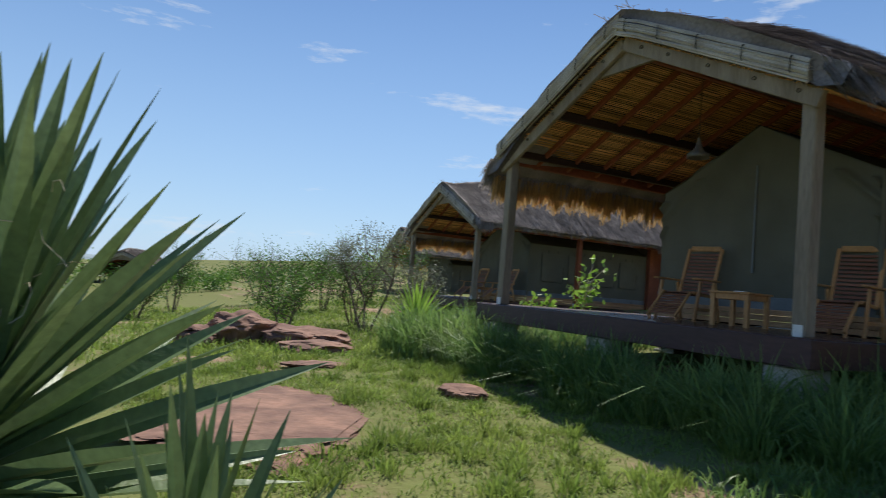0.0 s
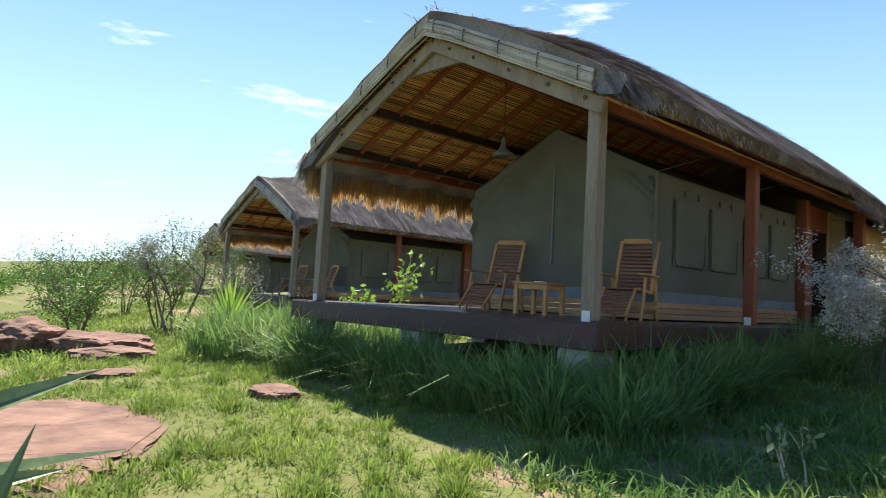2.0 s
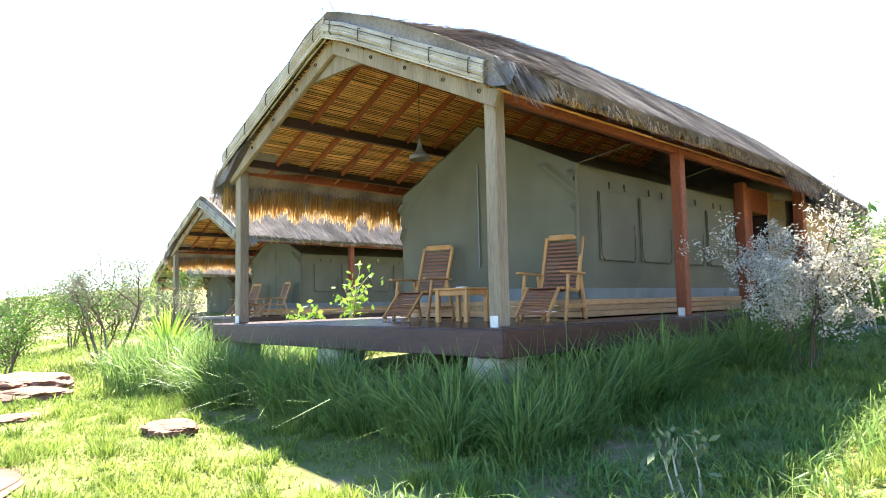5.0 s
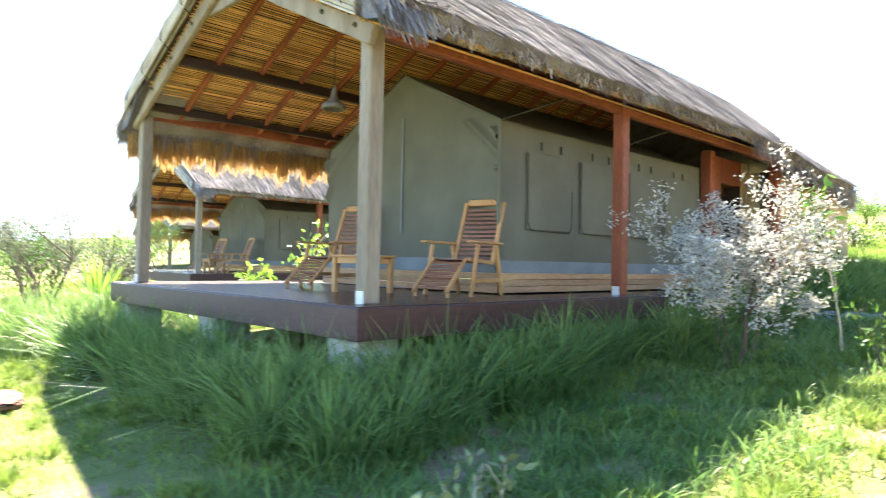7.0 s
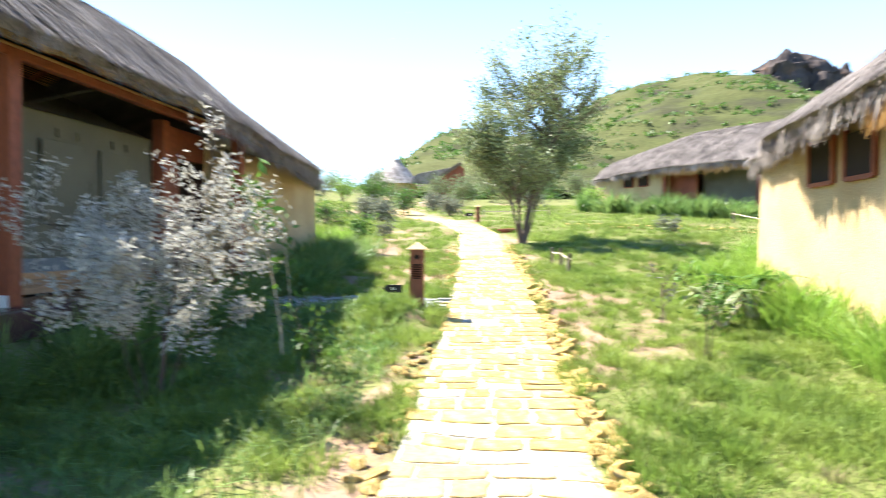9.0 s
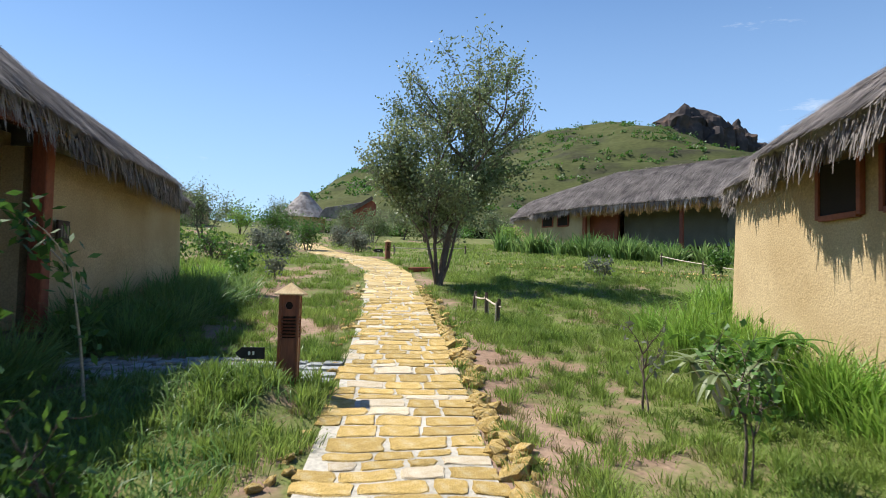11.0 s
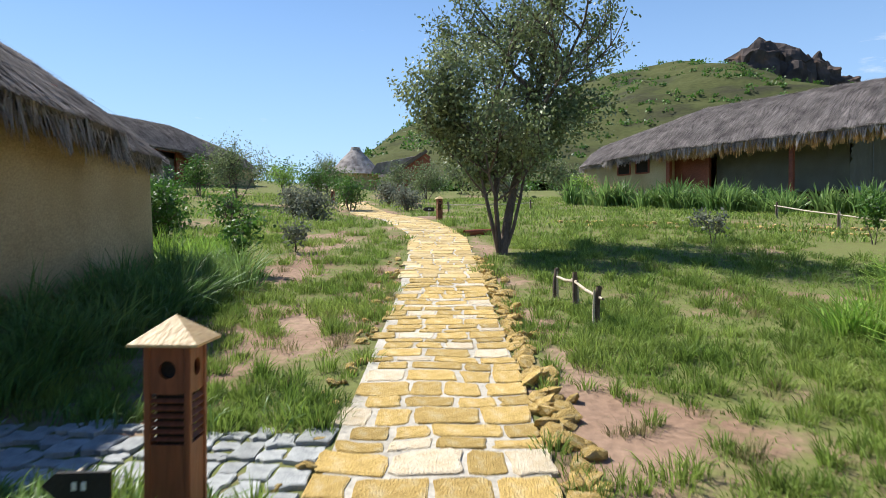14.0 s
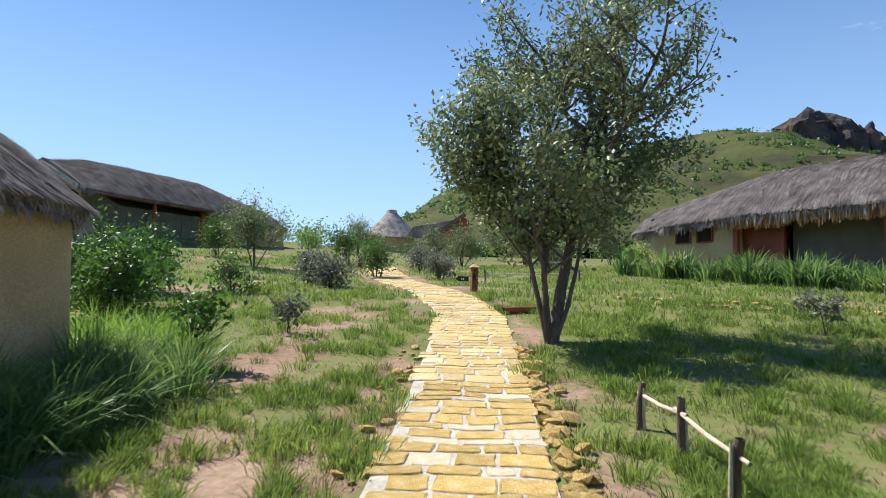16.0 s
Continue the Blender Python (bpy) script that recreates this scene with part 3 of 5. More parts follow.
    for i in range(3):
        box("plinth_board", x0 - 0.06, x1, y0 - 0.05, y0 - 0.02, 0.02 + i * 0.078, 0.094 + i * 0.078, M_PLINTH, cabin, 0.006)
        box("plinth_board", x0 - 0.09, x0 - 0.06, y0 - 0.05, y1, 0.02 + i * 0.078, 0.094 + i * 0.078, M_PLINTH, cabin, 0.006)


def rounded_wall(x0, x1, y0, y1, r, z0, z1, batter):
    """Plaster wall ring, open at x0, with rounded far corners; it leans in by batter."""
    def ring(d, z, n=8):
        pts = [(x0, y0 + d, z)]
        for cx, cy, a0 in ((x1 - r - d, y0 + r + d, -90), (x1 - r - d, y1 - r - d, 0)):
            for k in range(n + 1):
                a = radians(a0 + 90 * k / n)
                pts.append((cx + r * math.cos(a), cy + r * math.sin(a), z))
        pts.append((x0, y1 - d, z))
        return pts
    rows = []
    for k in range(9):
        t = k / 8
        rows.append(ring(batter * t, z0 + (z1 - z0) * t))
    n = len(rows[0])
    outer = [p for row in rows for p in row]
    inner = [p for row in (ring(0.22, z0), ring(0.22 + batter, z1)) for p in row]
    fs = [(i * n + j, i * n + j + 1, (i + 1) * n + j + 1, (i + 1) * n + j) for i in range(8) for j in range(n - 1)]
    m = len(outer)
    fs += [(m + j, m + n + j, m + n + j + 1, m + j + 1) for j in range(n - 1)]
    fs += [(8 * n + j, 8 * n + j + 1, m + n + j + 1, m + n + j) for j in range(n - 1)]
    return np.array(outer + inner), np.array(fs)


def build_cabin():
    cabin = thing("tent_cabin", None, "olive canvas tent cabin on dark deck under grey thatch", "cabin", "row of thatched tent cabins")
    build_thatch(cabin)
    build_mat(cabin)
    build_tent(cabin)
    # deck
    y = -0.26
    k = 0
    while y < 5.35:
        x1 = 7.5 if y < 0.5 or y > 4.2 else 2.42
        box("deck_plank", -0.28, x1, y, y + 0.132, -0.045, 0.0, M_DECK, cabin, 0.004)
        y += 0.14
        k += 1
    box("deck_joist_floor", -0.2, 9.0, -0.2, 5.3, -0.12, -0.05, M_DARKWOOD, cabin, 0)
    box("fascia_board", -0.32, -0.28, -0.30, 5.42, -0.27, -0.01, M_FASCIA, cabin, 0.008)
    box("fascia_board", -0.28, 7.6, -0.30, -0.265, -0.27, -0.01, M_FASCIA, cabin, 0.008)
    box("fascia_board", -0.28, 7.6, 5.385, 5.42, -0.27, -0.01, M_FASCIA, cabin, 0.008)
    for x, y in ((0, 0), (0, 2.55), (0, 5.1), (3.9, 0), (3.9, 2.55), (3.9, 5.1), (7.2, 0), (7.2, 5.1)):
        bm = bmesh.new()
        box_into(bm, x - 0.28, x + 0.28, y - 0.2, y + 0.3, -1.5, -0.62, 0.02)
        box_into(bm, x - 0.22, x + 0.22, y - 0.16, y + 0.25, -0.62, -0.272, 0.02)
        part("concrete_pier", bm, M_CONCRETE, cabin, "rough grey concrete pier")
    # posts
    for x, y, mat in ((0, 0, M_TIMBER), (0, 5.13, M_TIMBER), (3.91, 0, M_REDWOOD), (3.91, 5.13, M_REDWOOD)):
        post = box("post", x - 0.076, x + 0.076, y - 0.076, y + 0.076, 0.0, EAVE_Z + 0.05, mat, cabin, 0.012)
        box("foot_plate", x - 0.084, x - 0.077, y - 0.05, y + 0.05, 0.0, 0.11, M_STEEL, post, 0.002, label="galvanised steel foot plate")
    for x, y in ((9.05, 0.04), (9.05, 5.09), (7.55, 0.56), (7.55, 4.6)):
        box("post", x - 0.09, x + 0.09, y - 0.09, y + 0.09, -0.3, EAVE_Z + 0.05, M_REDWOOD, cabin, 0.012)
    # eave and roof timbers
    for y in (0.0, 5.13):
        beam("eave_beam", (-0.05, y, EAVE_Z + 0.12), (11.5, y, EAVE_Z + 0.06), 0.1, 0.26, M_REDWOOD, cabin)
    for y in (1.22, 3.92):
        beam("purlin", (-0.05, y, slope_z(y, 0.10)), (9.0, y, slope_z(y, 0.10)), 0.09, 0.13, M_DARKWOOD, cabin)
    beam("ridge_beam", (-0.05, RIDGE_Y, RIDGE_Z - 0.14), (9.0, RIDGE_Y, RIDGE_Z - 0.14), 0.08, 0.16, M_REDWOOD, cabin)
    for y in (0.25, 4.89):
        beam("purlin", (-0.05, y, slope_z(y, 0.07)), (9.0, y, slope_z(y, 0.07)), 0.08, 0.11, M_DARKWOOD, cabin)
    for side in (-1, 1):
        ye = RIDGE_Y + side * 2.62
        x = 0.45
        while x < 9.0:
            beam("rafter", (x, RIDGE_Y, slope_z(RIDGE_Y, 0.045)), (x, ye, slope_z(ye, 0.045)), 0.06, 0.08, M_REDWOOD, cabin)
            x += 0.62
        barge = beam("barge_board", (-0.10, RIDGE_Y, RIDGE_Z - 0.09), (-0.10, ye + side * 0.1, slope_z(ye + side * 0.1, 0.07)), 0.07, 0.19, M_TIMBER, cabin)
        for s in (0.35, 0.8, 1.4, 2.0, 2.5):
            yb = RIDGE_Y + side * s
            tube("bolt", [(-0.125, yb, slope_z(yb, 0.06)), (-0.15, yb, slope_z(yb, 0.06))], 0.022, M_CORD, barge, 6)
        # bundle of reeds over the barge board
        rng = np.random.default_rng(11 + side)
        parts = []
        for k in range(44):
            dz, dx = rng.uniform(0.04, 0.27), -0.20 - 0.07 * math.sin(rng.uniform(0, 3.1))
            pts, s, n = [], -0.02, 6
            for i in range(n + 1):
                s = -0.04 + i * (2.72 / n)
                yb = RIDGE_Y + side * s
                pts.append((dx + rng.normal(0, 0.004), yb, slope_z(yb) + dz + rng.normal(0, 0.003)))
            parts.append(tube_arrays(pts, [0.013] * (n + 1), 4))
        v, f = merge(parts)
        reed = tagged(np_mesh("reed_edging", v, f, M_REED, cabin, "pale reed bundle along the gable edge"), kind="stuff")
        for s in (0.18, 0.75, 1.35, 1.95, 2.5):
            yb = RIDGE_Y + side * s
            tube("binding", [(-0.1, yb, slope_z(yb) + 0.29), (-0.29, yb, slope_z(yb) + 0.24), (-0.30, yb, slope_z(yb) + 0.1), (-0.2, yb, slope_z(yb) + 0.01)], 0.007, M_CORD, reed, 4)
    # gusset at the apex
    bm = bmesh.new()
    vs = [bm.verts.new((-0.06, RIDGE_Y + s * 0.55, slope_z(RIDGE_Y + s * 0.55, 0.14))) for s in (-1, 1)] + [bm.verts.new((-0.06, RIDGE_Y, RIDGE_Z - 0.16))]
    f = bm.faces.new(vs)
    ext = bmesh.ops.extrude_face_region(bm, geom=[f])
    bmesh.ops.translate(bm, verts=[v for v in ext["geom"] if isinstance(v, bmesh.types.BMVert)], vec=(0.05, 0, 0))
    part("gusset", bm, M_TIMBER, cabin)
    # pendant lamp
    tube("lamp_cord", [(1.39, RIDGE_Y + 0.03, RIDGE_Z - 0.1), (1.39, RIDGE_Y + 0.03, 2.52)], 0.006, M_CORD, cabin, 5)
    prof = [(0.018, 2.56), (0.03, 2.5), (0.05, 2.42), (0.085, 2.37), (0.15, 2.33), (0.155, 2.27), (0.145, 2.27), (0.13, 2.31), (0.03, 2.38)]
    vs = np.array([(1.39 + r * math.cos(2 * math.pi * k / 20), RIDGE_Y + 0.03 + r * math.sin(2 * math.pi * k / 20), z) for r, z in prof for k in range(20)])
    fs = np.array([(i * 20 + k, i * 20 + (k + 1) % 20, (i + 1) * 20 + (k + 1) % 20, (i + 1) * 20 + k) for i in range(len(prof) - 1) for k in range(20)])
    np_mesh("lamp_shade", vs, fs, M_METAL, cabin, "grey metal cone pendant lamp shade", True)
    # wooden door bay
    box("panel", 7.55, 8.12, 0.58, 0.64, -0.05, 2.3, M_REDWOOD, cabin, 0.01, label="orange-red stained wooden wall panel")
    box("lintel", 8.12, 8.95, 0.58, 0.64, 1.85, 2.3, M_REDWOOD, cabin, 0.01)
    # A black panel closes the doorway; its colour replaces the shade within.
    box("doorway", 8.12, 8.95, 0.9, 0.94, -0.05, 1.85, M_DARK, cabin, 0, label="near-black panel painted as the doorway's shaded inside")
    for a, b, c, d in ((8.1, 8.14, 0.6, 0.94), (8.93, 8.97, 0.6, 0.94)):
        box("door_jamb", a, b, c, d, -0.05, 1.85, M_DARKWOOD, cabin, 0.004)
    box("panel", 8.97, 9.3, 0.58, 0.7, -0.3, 2.3, M_PLASTER, cabin, 0.01)
    box("panel", 7.55, 9.3, 4.5, 4.58, -0.3, 2.3, M_REDWOOD, cabin, 0.01)
    # plastered washroom
    v, f = rounded_wall(9.14, 14.25, 0.08, 5.05, 0.55, -0.9, 2.12, 0.07)
    wall = np_mesh("plaster_wall", v, f, M_PLASTER, cabin, "ochre plastered washroom wall with rounded corners", True)
    box("partition", 9.14, 9.3, 0.32, 4.8, -0.9, 2.12, M_PLASTER, cabin, 0)
    for a in (10.15, 11.15):
        # Each pane is a flat panel with the room's darkness in its colour.
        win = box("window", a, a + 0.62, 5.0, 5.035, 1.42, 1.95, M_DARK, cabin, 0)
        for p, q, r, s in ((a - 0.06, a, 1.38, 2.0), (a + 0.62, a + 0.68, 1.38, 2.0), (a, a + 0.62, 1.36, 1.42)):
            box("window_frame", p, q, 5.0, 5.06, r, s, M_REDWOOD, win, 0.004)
    # wooden plaque with a number
    plaque = box("plaque", 9.45, 9.72, 0.05, 0.085, 1.0, 1.28, M_DARKWOOD, cabin, 0.006, label="small dark carved wooden number plaque")
    for a, b in ((9.50, 9.53), (9.57, 9.60), (9.63, 9.67)):
        box("carving", a, b, 0.035, 0.05, 1.06, 1.22, M_TIMBER, plaque, 0.003)
    return cabin


CABIN = build_cabin()
CABINS = [  # x, y, z, turn
    (4.68, 13.99, -0.1, -2.3), (9.6, 28.4, -0.5, -4), (-3.72, -13.62, 0.0, 0), (34.6, 14.9, 3.15, -19), (29.58, -21.84, 2.1, 39),
    (-1.0, 56.0, -2.9, 75), (-15.0, 54.0, -2.9, 80),
]
for x, y, z, turn in CABINS:
    copy_thing(CABIN, pose(x, y, z, 0, 0, turn))


# ---- hills ----
VIEW_F, VIEW_R = Vector((0.997, 0.074, 0)), Vector((0.074, -0.997, 0))


def far_place(depth, lateral, z=0.0):
    p = Vector((2.5, -4.5, 0)) + VIEW_F * depth + VIEW_R * lateral
    return Vector((p.x, p.y, z))


def hill_height(d, l):
    def step(a, b, v):
        t = min(1, max(0, (v - a) / (b - a)))
        return t * t * (3 - 2 * t)
    env = 40.5 * step(-70, 48, l) + 7 * math.exp(-((l + 6) / 13) ** 2) + 5 * math.exp(-((l - 78) / 12) ** 2) - 8 * math.exp(-((l - 24) / 14) ** 2) + 6.5 * math.exp(-((l - 62) / 20) ** 2)
    env *= 1 - 0.25 * step(160, 320, l)
    w = 110 if d < 225 else 70
    h = env * math.exp(-(abs(d - 225) / w) ** 2.2)
    k = noise.noise((d * 0.03, l * 0.03, 2.0))
    h += (3.0 * k + 1.6 * noise.noise((d * 0.09, l * 0.09, 6.0)) + 0.7 * noise.noise((d * 0.3, l * 0.3, 1.0))) * min(1, h / 14)
    s = h / 4.2
    h = 0.62 * h + 0.38 * 4.2 * (math.floor(s) + min(1, (s % 1) * 3.0))
    return h


def build_hills():
    ds, ls = np.arange(70, 330, 2.6), np.arange(-110, 330, 2.6)
    vs = np.array([tuple(far_place(d, l, 2.2 + hill_height(d, l))) for d in ds for l in ls])
    n = len(ls)
    i = np.array([a * n + b for a in range(len(ds) - 1) for b in range(n - 1)])[:, None]
    hill = tagged(np_mesh("hill", vs, i + np.array([0, 1, n + 1, n]), M_HILL, smooth=True), "green grassy hillside with rock ledges", "hill", kind="structure")
    rng = np.random.default_rng(2)
    # the crag on the ridge and smaller outcrops
    spots = [(214, 101, 46, 8, 13), (218, 107, 46, 9, 15), (214, 112, 44, 7, 14), (216, 121, 44, 5, 12), (218, 127, 44, 4.5, 9.5), (220, 135, 42, 4.5, 8), (222, 146, 40, 8, 5), (226, 160, 38, 8, 5),
             (220, 90, 44, 6, 6), (222, 79, 45.5, 7, 5), (222, 72, 45.5, 4, 4.5), (224, 62, 46, 6, 4), (226, 50, 43.5, 6, 4), (222, -7, 29, 5, 3.5), (224, 1, 28, 5, 2.5), (205, 98, 36, 14, 4.0), (190, 80, 26, 9, 1.8), (206, 120, 36, 12, 3.5)]
    for d, l, z, r, h in spots:
        bm = bmesh.new()
        bmesh.ops.create_icosphere(bm, subdivisions=4, radius=1)
        o = Vector((d, l, z))
        for v in bm.verts:
            q = v.co.copy()
            k = 1 + 0.34 * noise.noise(q * 1.7 + o) + 0.18 * noise.noise(q * 4.5 + o) + 0.1 * noise.noise(q * 9 + o)
            z2 = math.copysign(abs(q.z) ** 0.6, q.z)
            ledge = 1 + 0.07 * math.sin(q.z * 13 + 2 * noise.noise(q + o))
            v.co = Vector((q.x * r * k * ledge, q.y * r * k * ledge, z2 * h * (0.85 + 0.3 * noise.noise(q * 2.3 + o))))
        ob = part("crag", bm, M_CRAG, hill, "dark weathered rock crag with orange light put into its colour")
        ob.location = far_place(d, l, z + 2.2)
    # scrub on the slope
    n = 1500
    pts = []
    for k in range(n):
        d, l = rng.uniform(110, 226), rng.uniform(-70, 200)
        p = far_place(d, l, 2.2 + hill_height(d, l))
        r = rng.uniform(0.25, 0.7) if rng.random() < 0.93 else rng.uniform(0.8, 1.2)
        pts.append(np.array(p) + rng.normal(0, 1, (26, 3)) * np.array([r, r, r * 0.55]) + np.array([0, 0, r * 0.5]))
    v, f = leaves(np.concatenate(pts), 0.6, 0.45, rng)
    tagged(np_mesh("hill_scrub", v, f, M_BUSH), "scattered dark scrub on the hillside", "scrub", kind="stuff")


build_hills()


def build_distance():
    """Low hills far beyond the cabins, with distance haze painted into their blue."""
    n = 120
    vs, fs = [], []
    for k in range(n + 1):
        a = radians(40 + 130 * k / n)
        h = 6 + 16 * max(0, noise.noise((k * 0.07, 3.0, 1.0)) + 0.25)
        for r, z in ((1500, -8), (1600, h), (1750, -8)):
            vs.append((r * math.cos(a), r * math.sin(a), z))
    for k in range(n):
        for j in range(2):
            fs.append((3 * k + j, 3 * k + j + 1, 3 * k + 4 + j, 3 * k + 3 + j))
    far = material("haze_tinted_far_hill", (0.20, 0.27, 0.30), (0.24, 0.30, 0.33), 0.01, 1.0, 0, fine=0.05)
    tagged(np_mesh("backdrop", np.array(vs), np.array(fs), far, smooth=True), "low hills on the horizon tinted blue with painted haze", "hills", kind="structure")


build_distance()


# ---- plants ----
def branch_tree(base, trunks, levels, spread, rng, leaf_n, leaf_len, leaf_w, cluster, leaf_down=0.1, first=0.35):
    """Stems that fork into limbs; returns wood and leaf arrays. trunks: (lean x, lean y, height, radius)."""
    wood, tips = [], []

    def grow(p, d, length, r, level):
        pts, rad, q = [p.copy()], [r], p.copy()
        dd = d.copy()
        m = 4
        for k in range(m):
            dd = (dd + Vector(rng.normal(0, 0.13, 3)) + Vector((0, 0, 0.05))).normalized()
            q = q + dd * (length / m)
            pts.append(q.copy())
            rad.append(r * (1 - 0.55 * (k + 1) / m))
            if level < levels and k + 1 >= m * first:
                for _ in range(2 if level == 0 else 1 + (rng.random() < 0.6)):
                    side = Vector(rng.normal(0, 1, 3))
                    side.z = side.z * 0.5 + 0.1
                    nd = (dd * 0.75 + side.normalized() * spread).normalized()
                    grow(q, nd, length * rng.uniform(0.42, 0.68), r * 0.5, level + 1)
            if level >= levels - 1:
                tips.append((q.copy(), dd.copy()))
        wood.append(tube_arrays(pts, rad, 6 if level == 0 else 4))

    for lx, ly, h, r in trunks:
        grow(Vector(base) + Vector((lx * 0.25, ly * 0.25, 0)), Vector((lx, ly, 1)).normalized(), h, r, 0)
    wv, wf = merge(wood)
    t = np.array([tuple(p) for p, _ in tips])
    pick = rng.integers(0, len(t), leaf_n)
    c = t[pick] + rng.normal(0, cluster, (leaf_n, 3))
    lv, lf = leaves(c, leaf_len * rng.uniform(0.6, 1.25, leaf_n), leaf_w * rng.uniform(0.7, 1.2, leaf_n), rng, leaf_down)
    return wv, wf, lv, lf


SHORT = " growing in the grass"


def plant(name, x, y, trunks, seed, leaf_mat, leaf_n, leaf_len, leaf_w, label, levels=2, spread=0.7, cluster=0.08, category="shrub", group="", sink=0.03, first=0.35, leaf_down=0.1, bark=None):
    rng = np.random.default_rng(seed)
    z = surface_z(x, y) - sink
    ob = thing(name, pose(x, y, z), label if len(label.split()) > 3 else label + SHORT, category, group)
    wv, wf, lv, lf = branch_tree((0, 0, 0), trunks, levels, spread, rng, leaf_n, leaf_len, leaf_w, cluster, leaf_down, first)
    np_mesh("trunk", wv, wf, bark or M_BARK, ob, smooth=True)
    np_mesh("crown", lv, lf, leaf_mat, ob)
    return ob


plant("tree", 17.44, -4.75, ((0.14, -0.2, 3.5, 0.10), (-0.02, 0.02, 2.4, 0.045), (0.02, 0.05, 2.1, 0.04), (0.14, -0.3, 2.3, 0.04), (0.06, -0.08, 4.0, 0.05)), 24, M_LEAF, 33000, 0.10, 0.05,
      "slender multi-stemmed tree with small grey-green leaves", 3, 0.74, 0.12, "tree", first=0.42)
plant("silver_bush", 3.35, -1.7, ((0.03, -0.03, 1.2, 0.026), (0.22, -0.16, 1.05, 0.010), (-0.16, 0.18, 1.05, 0.010), (-0.4, 0.25, 0.85, 0.008)), 5, M_SILVER, 11000, 0.05, 0.022,
      "bush with dense silvery white small leaves and thin stem", 3, 0.88, 0.034, first=0.3, bark=M_BARK)
plant("grey_shrub", 0.1, 11.3, ((-0.28, 0.1, 1.45, 0.04), (0.35, -0.1, 1.45, 0.04), (0.1, 0.3, 1.25, 0.035)), 6, M_OLIVE, 5600, 0.06, 0.022,
      "grey-leaved shrub with forked dark stems", 3, 0.75, 0.1, first=0.55)
for k, (x, y, h, mat, lab) in enumerate(((-1.6, 12.2, 1.5, M_BUSH, "green leafy bush behind the rocks"), (0.6, 13.4, 1.9, M_BUSH, "tall green bush in grass"), (1.9, 12.0, 1.6, M_OLIVE, "grey-green bush in grass"),
                                         (-0.4, 17.5, 2.3, M_BUSH, "thin young green tree"), (2.0, 20.5, 2.6, M_BUSH, "open-crowned green thorn tree"), (5.4, 24.5, 3.0, M_LIME, "spreading light green thorn tree"),
                                         (8.2, 26.0, 3.0, M_BUSH, "spreading green thorn tree"), (-4.6, 17.5, 1.5, M_BUSH, "green bush near far cabins"), (-3.0, 23.0, 2.6, M_BUSH, "thin green thorn tree"),
                                         (-7.5, 20.0, 1.6, M_OLIVE, "grey-green bush in grass"), (1.0, 27.0, 2.8, M_BUSH, "far green thorn tree"))):
    plant("bush", x, y, ((-0.3, 0.1, h * 0.6, 0.03), (0.3, 0.1, h * 0.65, 0.03), (0.05, -0.3, h * 0.55, 0.025), (0.0, 0.3, h * 0.6, 0.025)), 40 + k, mat, 2600, 0.075, 0.035, lab, 2, 0.85, 0.16)


def far_scrub(label, seed, count, box_, height):
    rng = np.random.default_rng(seed)
    pts = []
    for k in range(count):
        x, y = rng.uniform(box_[0], box_[1]), rng.uniform(box_[2], box_[3])
        h = height * rng.uniform(0.4, 1.0)
        n = 150
        c = rng.normal(0, 1, (n, 3)) * np.array([h * 0.38, h * 0.38, h * 0.26]) + np.array([x, y, float(ground_z(x, y)) + h * 0.5])
        c[:, 2] = np.maximum(c[:, 2], float(ground_z(x, y)))
        pts.append(c)
    v, f = leaves(np.concatenate(pts), 0.2, 0.11, rng)
    tagged(np_mesh("far_scrub", v, f, M_BUSH), label, "scrub", kind="stuff")


far_scrub("green scrub on the far plain", 51, 130, (-40, 16, 30, 62), 2.2)
far_scrub("green scrub below the hills", 52, 110, (48, 74, -32, 30), 2.2)
